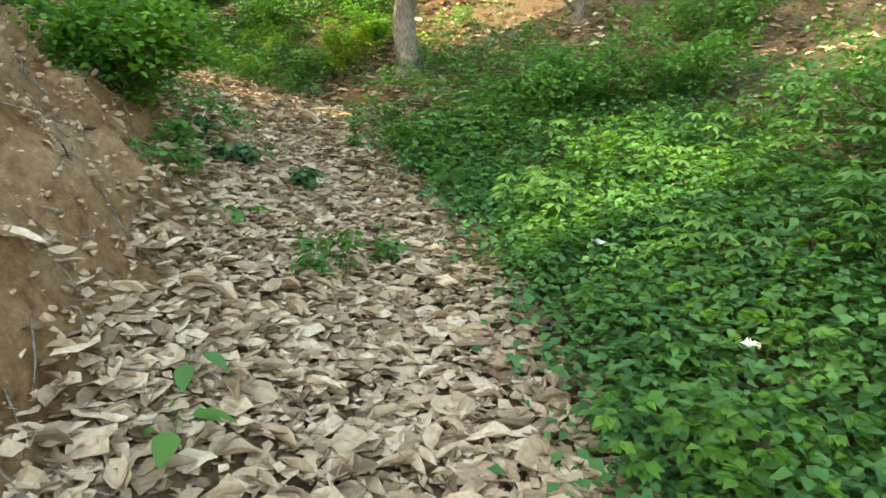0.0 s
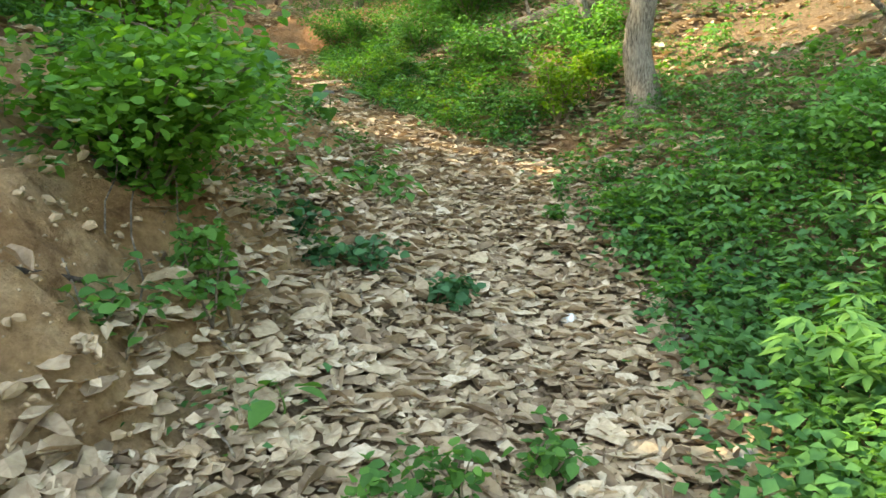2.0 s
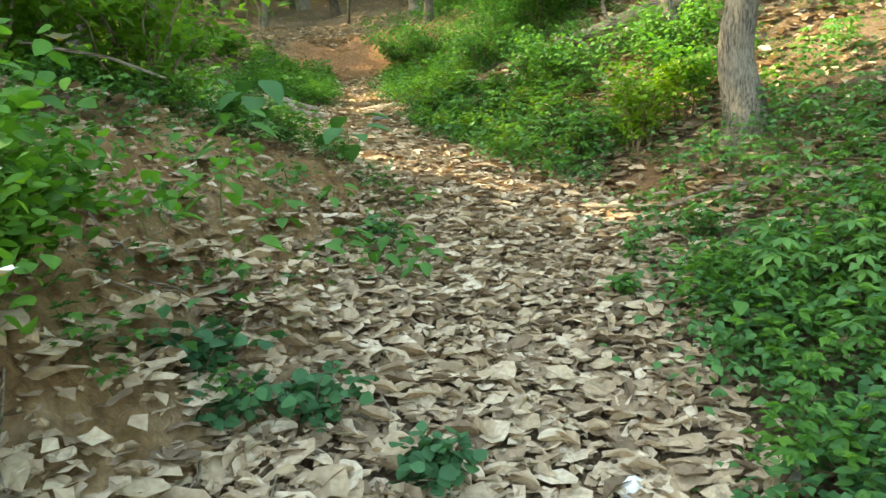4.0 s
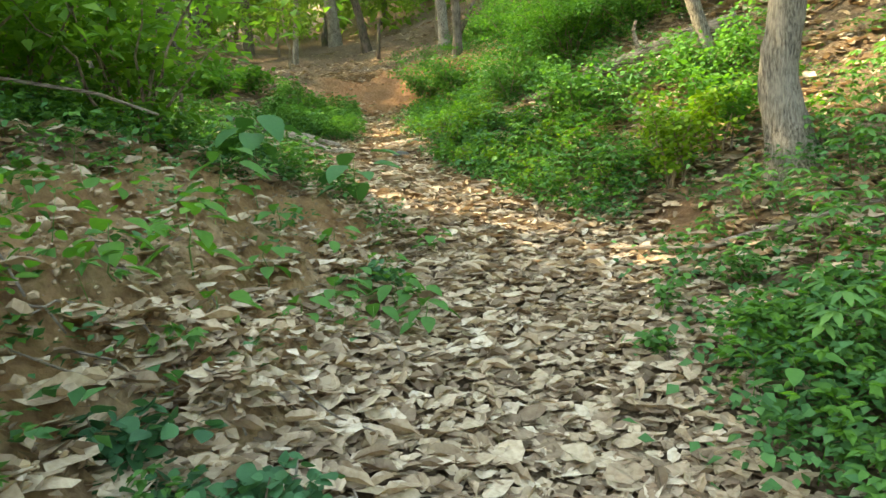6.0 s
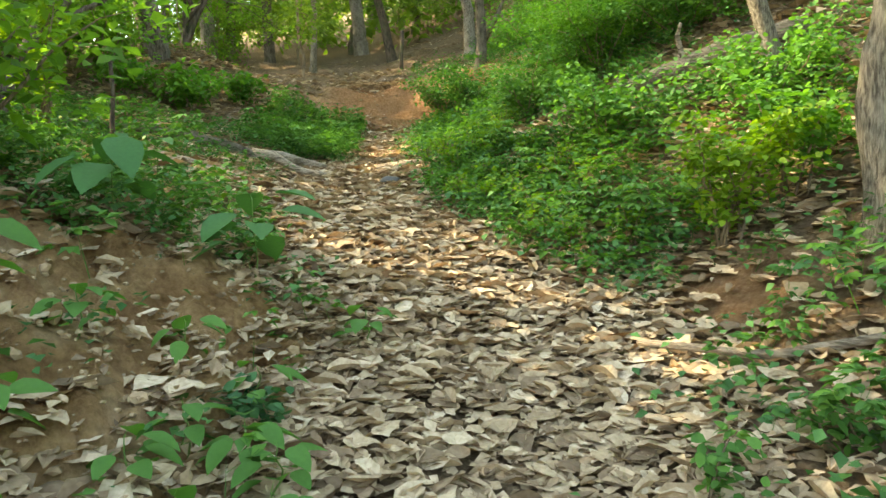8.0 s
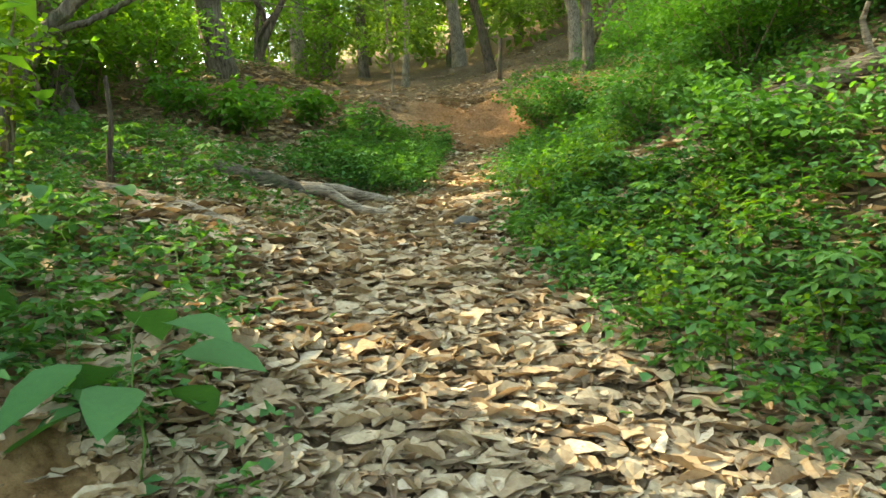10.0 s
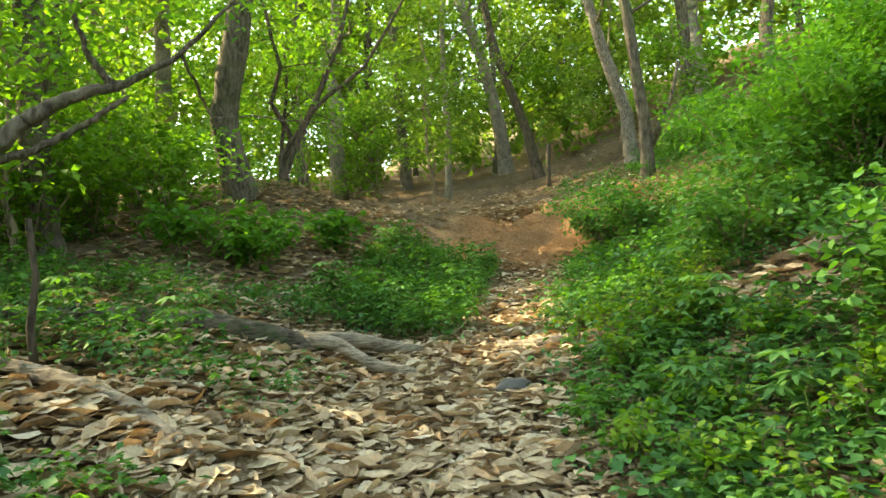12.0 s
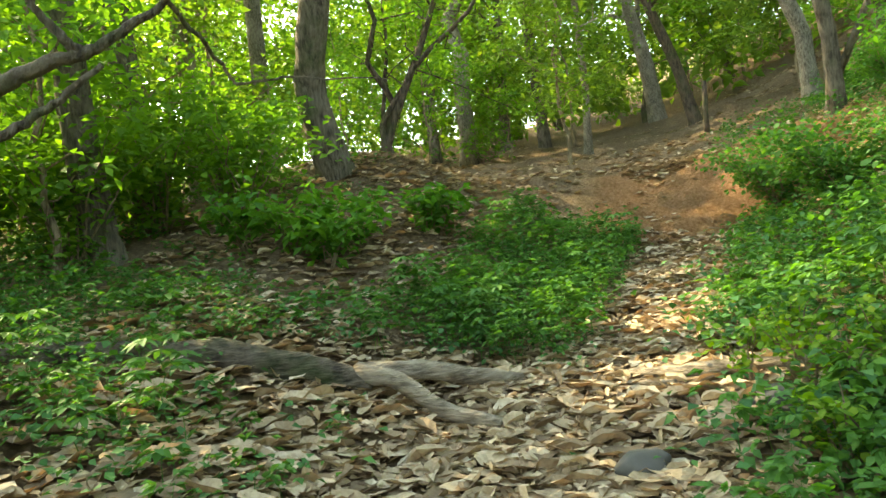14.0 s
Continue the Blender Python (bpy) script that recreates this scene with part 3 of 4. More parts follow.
x, y, s, d = sample(rng, 15500, -7.0, 23.0, 0.2, 9.0)
keep = rng.random(len(x)) < right_cover(s, d) * np.where(d < 3.0, 1.0, 0.62) * (1 - soft(d, 4.0, 9.0)) * soft(s, -7.0, -2.0)
keep &= ~by_logs(x, y)
x, y, s, d = x[keep], y[keep], s[keep], d[keep]
x2, y2, s2, d2 = sample(rng, 1900, -1.5, 7.4, 0.55, 2.6)
x2, y2, s2 = x2[d2 > np.interp(s2, EDGE_S, EDGE_R) + 0.05], y2[d2 > np.interp(s2, EDGE_S, EDGE_R) + 0.05], s2[d2 > np.interp(s2, EDGE_S, EDGE_R) + 0.05]
x3, y3, s3, d3 = sample(rng, 420, 9.6, 15.5, 0.25, 1.5)
past = (d3 > np.interp(s3, EDGE_S, EDGE_R) + 0.02) & (rng.random(420) > worn_dirt(s3, d3)) & ~by_logs(x3, y3)
x, y, s = np.concatenate([x, x2, x3[past]]), np.concatenate([y, y2, y3[past]]), np.concatenate([s, s2, s3[past]])
low = rng.random(len(x)) < np.where(s < 6, 0.62, 0.4)
fine_ = ~low & (rng.random(len(x)) < 0.35)
up_ = ~low & ~fine_
tagged(new("ivy_cover", mesh_from("ivy_cover", *planted(rng, IVY, x[low], y[low], 0.8, 1.5), HERB_DARK)), "low dark green creeping leaves on the slope", "ground cover", kind="stuff")
close_ = along(x, y)[2] < 1.5
herbs_right = join([planted(rng, HERBS, x[up_ & close_], y[up_ & close_], 0.6, 1.12), planted(rng, HERBS_OFF, x[up_ & ~close_], y[up_ & ~close_], 0.6, 1.12)])
tagged(new("herb_cover", mesh_from("herb_cover", *herbs_right, HERB)), "dense fresh green herbs beside the footpath", "undergrowth", kind="stuff")
tagged(new("fine_herb_cover", mesh_from("fine_herb_cover", *planted(rng, FINE, x[fine_], y[fine_], 0.8, 1.6), BUSH)), "small-leaved bright green weeds beside the footpath", "undergrowth", kind="stuff")
x, y, s, d = sample(rng, 6600, -1.0, 19.5, -6.0, -0.3)
keep = (rng.random(len(x)) < left_cover(s, d)) & ~by_logs(x, y)
x, y, s, d = x[keep], y[keep], s[keep], d[keep]
x2, y2, s2, d2 = sample(rng, 620, 14.6, 18.5, -1.65, -0.3)
x, y = np.concatenate([x, x2]), np.concatenate([y, y2])
low = rng.random(len(x)) < 0.4
low[-len(x2):] = False
tagged(new("ivy_cover", mesh_from("ivy_cover", *planted(rng, IVY, x[low], y[low], 0.7, 1.3), HERB_DARK)), "low dark green creeping leaves below the mound", "ground cover", kind="stuff")
tagged(new("herb_cover", mesh_from("herb_cover", *planted(rng, HERBS_OFF + FINE, x[~low], y[~low], 0.5, 1.25), HERB)), "green herbs on the bank and under the trees", "undergrowth", kind="stuff")


# ---- trees ----
def rooted(x, y):
    return np.array([x, y, h1(x, y)])


def trunk_points(base, top, n=10, sway=0.08, seed=0):
    return bent(base, top, n, 0, sway, seed)


def flare(n, r0, r1, extra=0.45):
    u = np.linspace(0, 1, n)
    return (r0 + (r1 - r0) * u) * (1 + extra * np.exp(-u * 14))


def tree(name, tall, r0, crown_from, crown_r, leaves, leaf, mat, bark, label, seed, category="tree", lean=(0, 0), limbs=6, curve=0.12, sides=9):
    """A tree at the origin: trunk, limbs and a crown of single leaves in uneven clumps."""
    g = np.random.default_rng(seed)
    ob = thing(name, (0, 0, 0), label, category)
    top = np.array([lean[0] * tall, lean[1] * tall, tall])
    tp = trunk_points((0, 0, -0.15), top, 16, curve, seed)
    part("trunk", tube(tp, flare(16, r0, r0 * 0.3), sides, 0.05, seed), bark, ob)
    ends = [top]
    for i in range(limbs):
        u = crown_from / tall + (0.97 - crown_from / tall) * (i + g.uniform(0, 0.8)) / limbs
        a = tp[int(np.clip(u * 15, 1, 15))]
        ang = g.uniform(0, 2 * np.pi) if i else 0.3
        out = crown_r * g.uniform(0.55, 1.0) * (1.15 - 0.6 * u)
        b = a + np.array([math.cos(ang) * out, math.sin(ang) * out, out * g.uniform(0.25, 0.8)])
        pts = bent(a, b, 7, -0.05 * out, 0.05 * out, seed * 31 + i)
        limb = [tube(pts, (r0 * 0.34 * (1 - 0.5 * u), 0.008), 5, 0.05, i)]
        for k in range(4):
            q = pts[int(g.integers(2, 7))]
            e = q + g.normal(0, 0.4, 3) * out * 0.6 + np.array([0, 0, 0.1 * out])
            limb.append(tube(bent(q, e, 4, 0, 0.03 * out, i * 7 + k), (0.012, 0.003), 3))
            ends.append(e)
        part("limb", join(limb), bark, ob)
        ends += [b, pts[5], pts[4]]
    ends = np.array(ends)
    per = max(4, leaves // len(ends))
    pos = cluster(g, ends, per, crown_r * 0.36, 0.55)
    pos = pos[pos[:, 2] > crown_from * 0.6]
    part("crown", scattered_leaves(g, pos, leaf, FLAT_LEAF, 0.5), mat, ob)
    return ob


def turned(x, y, yaw, size=1.0, sink=0.05):
    return pose(x, y, h1(x, y) - sink, 0, 0, yaw)


FAR_TREES = [
    tree("tree", 11.0, 0.15, 2.6, 2.6, 3800, 0.17, CANOPY, BARK, "slender woodland tree with fresh green leaves", 21, limbs=9, curve=0.1, lean=(0.05, 0.02)),
    tree("tree", 12.5, 0.2, 3.2, 3.0, 4200, 0.18, CANOPY, BARK_GREY, "grey-barked woodland tree with fresh green leaves", 22, limbs=9, curve=0.12, lean=(-0.04, 0.03)),
    tree("tree", 9.0, 0.11, 1.8, 2.2, 3600, 0.16, CANOPY_DARK, BARK, "thin woodland tree with dark green leaves", 23, limbs=9, curve=0.14, lean=(0.08, -0.04)),
]
SAPLINGS = [
    tree("sapling", 3.6, 0.03, 0.6, 1.3, 2500, 0.1, CANOPY_DARK, TWIG, "young tree with thin stem and sunlit leaves", 31, "sapling", limbs=9, curve=0.06),
    tree("sapling", 2.6, 0.022, 0.35, 1.1, 2200, 0.10, CANOPY_DARK, TWIG, "bushy young tree with mid-green leaves", 32, "sapling", limbs=9, curve=0.05),
    tree("sapling", 4.6, 0.035, 1.0, 1.5, 2600, 0.12, CANOPY, TWIG, "tall young tree with yellow-green leaves", 33, "sapling", limbs=9, curve=0.08),
]
tree_rng = random.Random(5)


def clear_of(x, y, kept, gap):
    return all((x - a) ** 2 + (y - b) ** 2 > gap * gap for a, b in kept)


# the wood ahead, up the hillside and round about
# these thirteen stand out of view, added to keep sun off the path
kept = [(-6.9, -1.2), (-6.3, 1.4), (-8.2, 0.4), (-7.4, -3.0), (-7.6, 3.6), (-9.6, 4.9), (-10.8, 2.6), (-9.4, 6.4), (-14.8, 6.4), (-6.9, 6.2), (-14.2, 8.0), (-9.6, -1.4), (-9.2, -4.0)]
for n in range(4000):
    if len(kept) >= 60:
        break
    x_, y_ = tree_rng.uniform(-36, 16), tree_rng.uniform(-10, 42)
    _, s1, d1 = along([x_], [y_])
    s1, d1 = s1[0], d1[0]
    near = s1 < 21.5
    if near and -9.5 < d1 < 7.5:
        continue
    if -19 < x_ < -8 and 4.5 < y_ < 11.0:
        continue
    if not near and (abs(d1) < 1.0 and s1 < 24):
        continue
    if not clear_of(x_, y_, kept, (3.6 if d1 < -9 else 2.3) if s1 < 34 else 3.2):
        continue
    kept.append((x_, y_))
for n, (x_, y_) in enumerate(kept):
    src = FAR_TREES[n % 3]
    m = turned(x_, y_, tree_rng.uniform(0, 360))
    if n < 3:
        src.matrix_basis = m
    else:
        copy_thing(src, m)
kept_s = []
for n in range(4000):
    if len(kept_s) >= 60:
        break
    x_, y_ = tree_rng.uniform(-26, 10), tree_rng.uniform(6, 36)
    _, s1, d1 = along([x_], [y_])
    s1, d1 = s1[0], d1[0]
    if s1 < 21 and -5.5 < d1 < (4.6 if s1 < 17 else 3.2):
        continue
    if 21 <= s1 < 23.5 and -5 < d1 < 3.5:
        continue
    if not clear_of(x_, y_, kept_s, 2.8 if s1 < 21 and d1 < -5 else 1.4):
        continue
    kept_s.append((x_, y_))
kept_s += [(-9.2, 10.3), (-10.6, 10.6), (-12.0, 12.6), (-13.4, 13.8), (-12.8, 11.2)]
for n, (x_, y_) in enumerate(kept_s):
    src = SAPLINGS[n % 3]
    m = turned(x_, y_, tree_rng.uniform(0, 360))
    if n < 3:
        src.matrix_basis = m
    else:
        copy_thing(src, m)

# ---- the far wood ----
fg = np.random.default_rng(3)
far_c = []
for n in range(3700):
    ang, far_ = radians(fg.uniform(-25, 97)), fg.uniform(17, 58)
    x_, y_ = -6 - math.sin(ang) * far_, 12 + math.cos(ang) * far_
    far_c.append((x_, y_, fg.uniform(0.5, 16) ** 1.0))
far_c = np.array(far_c)
far_c[:, 2] += height(far_c[:, 0], far_c[:, 1])
far_p = cluster(fg, far_c, 42, 1.5, 0.6)
far_leaves = scattered_leaves(fg, far_p, 0.35, FLAT_LEAF, 0.55)
tagged(new("far_woods", mesh_from("far_woods", *far_leaves, CANOPY)), "bright green foliage of the wood farther up the hill", "woods", kind="stuff")


# ---- trees by the path ----
def standing_tree(name, points, r0, label, bark, crown_mat, seed, tall, leaves=1300, crown_from=3.0, sides=12, forks=(), foot=0.5):
    """A tree whose trunk follows points from the ground, then goes on up to its crown."""
    g = np.random.default_rng(seed)
    P = np.array(points, float)
    base = rooted(P[0, 0], P[0, 1])
    ob = thing(name, base, label, "tree")
    P[0] = base - (0, 0, 0.15)
    last = P[-1] - P[-2]
    last /= np.linalg.norm(last)
    up = P[-1].copy()
    way = [up]
    while way[-1][2] < base[2] + tall:
        last = 0.85 * last + 0.15 * np.array([0, 0, 1.0]) + g.normal(0, 0.05, 3)
        last /= np.linalg.norm(last)
        way.append(way[-1] + last * 0.7)
    P = np.vstack([P, way[1:]]) - base
    seg = np.concatenate([[0], np.cumsum(np.linalg.norm(np.diff(P, axis=0), axis=1))])
    n = 34
    u = np.concatenate([np.linspace(0, 1.4, 14), np.linspace(1.55, seg[-1], n - 14)])
    T = np.stack([np.interp(u, seg, P[:, i]) for i in range(3)], 1)
    for i in range(3):
        T[1:-1, i] = 0.25 * T[:-2, i] + 0.5 * T[1:-1, i] + 0.25 * T[2:, i]
    r = (r0 * (1 - 0.75 * u / u[-1])) * (1 + foot * np.exp(-u / 0.3))
    part("trunk", tube(T, r, sides, 0.035, seed), bark, ob)
    for f in forks:
        F = np.array(f, float) - base
        part("limb", tube(F, (r0 * 0.5, r0 * 0.25), 7, 0.04, seed), bark, ob)
    ends = []
    for i in range(8):
        a = T[np.searchsorted(u, crown_from + (u[-1] - crown_from) * i / 8.0) - 1]
        ang, out = g.uniform(0, 2 * np.pi), g.uniform(1.2, 2.4)
        b = a + np.array([math.cos(ang) * out, math.sin(ang) * out, out * 0.5])
        limb = bent(a, b, 7, -0.06, 0.07, seed * 13 + i)
        bits = [tube(limb, (r0 * 0.28, 0.008), 5, 0.05, i)]
        for k in range(5):
            q = limb[int(g.integers(2, 7))]
            e = q + g.normal(0, 0.45, 3)
            bits.append(tube(bent(q, e, 4, 0, 0.04, i * 9 + k), (0.011, 0.003), 4))
            ends.append(e)
        part("limb", join(bits), bark, ob)
        ends += [b, limb[5]]
    pos = cluster(g, np.array(ends), max(3, leaves // len(ends)), 0.75, 0.55)
    part("crown", scattered_leaves(g, pos, 0.12, FLAT_LEAF, 0.5), crown_mat, ob)
    return ob


standing_tree("tree", [(-0.38, 9.82, 1.3), (-0.47, 9.84, 1.75), (-0.53, 9.84, 2.12), (-0.45, 9.79, 2.6)], 0.135, "old grey tree with flaking bark and a bent base", BARK_GREY, CANOPY_DARK, 41, 8.5, foot=0.95)
standing_tree("tree", [(-1.3, 11.93, 2.1), (-1.33, 11.89, 2.61), (-1.46, 11.79, 3.1)], 0.075, "smooth slim grey tree leaning downhill", BARK_GREY, CANOPY_DARK, 42, 7.0, 900)
standing_tree("tree", [(-10.55, 13.4, 3.3), (-10.44, 13.26, 4.05), (-10.37, 13.08, 4.73), (-10.06, 13.08, 5.4)], 0.185, "stout dark-barked tree leaning on the mound", BARK, CANOPY_DARK, 43, 9.5, 1700)
standing_tree("tree", [(-13.70, 20.64, 4.59), (-13.46, 20.56, 5.90), (-13.16, 20.24, 7.49)], 0.084, "thin straight grey tree above the bare bank", BARK_GREY, CANOPY, 44, 8.5)
standing_tree("tree", [(-20.38, 24.06, 6.21), (-19.96, 23.86, 8.34), (-19.43, 23.63, 10.18)], 0.176, "dark upright tree on the terrace", BARK, CANOPY, 45, 10.0)
standing_tree("tree", [(-17.45, 22.96, 5.51), (-17.19, 22.67, 7.46), (-16.88, 22.30, 9.09)], 0.169, "dark upright tree on the terrace", BARK, CANOPY, 46, 10.0)
standing_tree("tree", [(-15.92, 25.70, 5.92), (-15.84, 25.36, 7.49), (-15.82, 24.85, 8.95)], 0.225, "pale grey tree leaning over the terrace", BARK_GREY, CANOPY, 47, 10.0)
standing_tree("tree", [(-13.14, 23.52, 5.18), (-13.23, 23.16, 6.42), (-13.36, 22.58, 7.80)], 0.134, "dark leaning tree above the bare bank", BARK_DARK, CANOPY, 48, 9.0)
standing_tree("tree", [(-7.66, 18.67, 3.43), (-7.58, 18.64, 3.98), (-7.50, 18.52, 4.77), (-7.49, 18.41, 5.17)], 0.103, "forked tree at the edge of the red bank", BARK, CANOPY, 49, 8.0, forks=[[(-7.53, 18.62, 4.24), (-7.20, 18.65, 4.82), (-7.08, 18.66, 5.04), (-6.90, 18.60, 5.49)]])
standing_tree("tree", [(-9.17, 21.04, 4.40), (-9.09, 20.86, 5.49), (-9.17, 20.66, 6.03)], 0.131, "pale leaning tree on the hillside", BARK_GREY, CANOPY, 50, 9.0)
standing_tree("tree", [(-9.40, 24.16, 6.35), (-9.18, 23.87, 7.66), (-9.08, 23.67, 8.35)], 0.166, "straight dark tree on the hillside", BARK, CANOPY, 51, 9.0)
standing_tree("tree", [(-12.94, 13.52, 4.0), (-12.75, 13.47, 5.5), (-12.43, 13.36, 6.52)], 0.14, "grey woodland tree behind the mound", BARK_GREY, CANOPY_DARK, 52, 10.0)
standing_tree("tree", [(-12.31, 12.33, 3.8), (-12.08, 12.28, 5.43), (-11.85, 12.17, 6.18)], 0.14, "grey woodland tree behind the mound", BARK_GREY, CANOPY_DARK, 53, 10.0)
standing_tree("tree", [(-11.09, 11.44, 3.4), (-10.98, 11.39, 4.46), (-10.86, 11.26, 5.01), (-10.65, 11.21, 5.63)], 0.17, "mottled dark tree in the thicket", BARK, CANOPY_DARK, 54, 10.0)
standing_tree("tree", [(-9.62, 10.69, 3.0), (-9.49, 10.59, 4.04), (-9.13, 10.49, 5.25)], 0.15, "pale and dark mottled tree in the thicket", BARK, CANOPY_DARK, 55, 9.5)

standing_tree("tree", [(2.34, 9.2, 2.0), (2.36, 9.2, 2.6), (2.35, 9.25, 3.4)], 0.09, "slender tree on the leafy hillside", BARK, CANOPY_DARK, 56, 8.5, 900)
standing_tree("tree", [(1.57, 9.5, 1.9), (1.66, 9.5, 2.4), (1.8, 9.55, 3.1)], 0.055, "pale slim tree with dead lower branches on the hillside", BARK_GREY, CANOPY_DARK, 57, 7.0, 700,
              forks=[[(1.62, 9.5, 2.2), (1.35, 9.45, 2.45), (1.1, 9.4, 2.55)], [(1.65, 9.5, 2.4), (1.9, 9.6, 2.8), (2.1, 9.65, 3.0)]])
standing_tree("tree", [(3.2, 11.5, 3.2), (3.1, 11.5, 4.2), (3.0, 11.6, 5.2)], 0.12, "dark tree higher on the leafy hillside", BARK, CANOPY_DARK, 58, 9.0, 1000)


def many_stemmed():
    """The small tree of several crooked stems on the mound."""
    base = rooted(-10.9, 14.25)
    ob = thing("small_tree", base, "small crooked tree of several dark stems on the mound", "tree")
    g = np.random.default_rng(61)
    stems = [[(0, 0, -0.1), (0.1, 0.1, 0.35), (0.33, 0.3, 0.9), (0.62, 0.48, 1.55), (0.8, 0.7, 2.6), (0.8, 0.9, 3.8)],
             [(-0.04, 0, -0.1), (0.1, 0.12, 0.5), (0.06, -0.1, 0.9), (0.2, -0.05, 1.3), (0.1, -0.2, 2.2), (0.0, -0.4, 3.2)],
             [(0.05, -0.05, -0.1), (0.02, 0.0, 0.3), (0.32, 0.25, 0.8), (0.75, 0.7, 1.25), (1.1, 1.0, 1.9), (1.5, 1.2, 2.6)],
             [(0.0, 0.06, -0.1), (-0.1, 0.1, 0.5), (-0.2, 0.3, 1.2), (-0.25, 0.35, 2.0)]]
    ends = []
    for i, s_ in enumerate(stems):
        s_ = np.array(s_) * 1.25
        u = np.linspace(0, len(s_) - 1, 16)
        p = np.stack([np.interp(u, np.arange(len(s_)), s_[:, k]) for k in range(3)], 1) + g.normal(0, 0.012, (16, 3))
        part("stem", tube(p, (0.06 - 0.008 * i, 0.015), 7, 0.06, i), BARK_DARK, ob)
        for k in range(9):
            q = p[int(g.integers(6, 16))]
            e = q + g.normal(0, 0.5, 3) + np.array([0, 0, 0.15])
            part("twig", tube(bent(q, e, 5, 0, 0.05, k), (0.012, 0.003), 4), BARK_DARK, ob)
            ends += [e, 0.5 * (e + q)]
    pos = cluster(g, np.array(ends), 26, 0.4, 0.5)
    part("crown", scattered_leaves(g, pos, 0.085, FLAT_LEAF, 0.45), CANOPY_DARK, ob)


many_stemmed()


def crooked_tree():
    """The crooked tree at the edge of the thicket, its bare limbs reaching over the clearing."""
    base = rooted(-7.35, 9.2)
    ob = thing("crooked_tree", base, "crooked tree with bare grey limbs reaching out", "tree")
    g = np.random.default_rng(62)

    def limb(name, pts, r, sides=8):
        p = np.array(pts, float)
        u = np.linspace(0, len(p) - 1, 5 * len(p))
        q = np.stack([np.interp(u, np.arange(len(p)), p[:, k]) for k in range(3)], 1)
        q[1:-1] = 0.25 * q[:-2] + 0.5 * q[1:-1] + 0.25 * q[2:]
        q[1:-1] += g.normal(0, 0.006, (len(q) - 2, 3))
        return part(name, tube(q - base, r, sides, 0.05, len(p)), BARK, ob)

    limb("trunk", [base - (0, 0, 0.1), (-7.3, 9.3, 2.8), (-7.05, 9.5, 3.3), (-6.87, 9.72, 3.55)], (0.075, 0.05), 10)
    limb("limb", [(-6.87, 9.72, 3.55), (-6.83, 9.87, 3.66), (-6.78, 10.08, 3.77), (-6.75, 10.23, 3.8), (-6.69, 10.38, 3.89), (-6.58, 10.6, 4.04), (-6.4, 10.9, 4.4)], (0.05, 0.012))
    limb("limb", [(-6.75, 10.23, 3.8), (-6.73, 10.11, 3.89), (-6.69, 10.0, 4.05), (-6.6, 9.9, 4.4)], (0.03, 0.01))
    limb("limb", [(-7.0, 9.55, 3.3), (-6.88, 9.9, 3.45), (-6.83, 10.1, 3.59), (-6.74, 10.3, 3.75)], (0.03, 0.015))
    limb("limb", [(-6.58, 10.6, 4.04), (-7.06, 11.02, 3.87), (-7.07, 11.08, 3.77), (-6.94, 11.38, 3.8), (-6.69, 11.89, 3.73)], (0.014, 0.004), 6)
    ends = np.array([(-6.4, 10.9, 4.4), (-6.6, 9.9, 4.4), (-7.0, 9.3, 4.2), (-7.3, 9.5, 4.0), (-6.9, 10.0, 4.3), (-7.2, 10.4, 4.5), (-6.9, 10.9, 4.6), (-7.6, 9.6, 3.6)]) - base
    part("crown", scattered_leaves(g, cluster(g, ends, 60, 0.5, 0.5), 0.085, FLAT_LEAF, 0.4), CANOPY_DARK, ob)
    sap = rooted(-6.16, 9.5)
    st = thing("dead_sapling", sap, "thin dark dead stem standing by the path", "stem")
    part("stem", tube(np.array([(0, 0, -0.1), (0.01, -0.02, 0.25), (0.0, 0.02, 0.5), (0.05, -0.02, 0.8)]), (0.026, 0.016), 7, 0.06, 3), BARK_DARK, st)


crooked_tree()
post_at = rooted(-11.5, 21.53)
post_ = thing("dead_stump", post_at, "short broken dark trunk standing on the terrace", "stump")
part("trunk", tube(np.array([(0, 0, -0.1), (0.02, 0, 0.3), (0.05, 0.01, 0.6), (0.08, 0, 0.9)]), (0.06, 0.045), 8, 0.09, 2), BARK_DARK, post_)


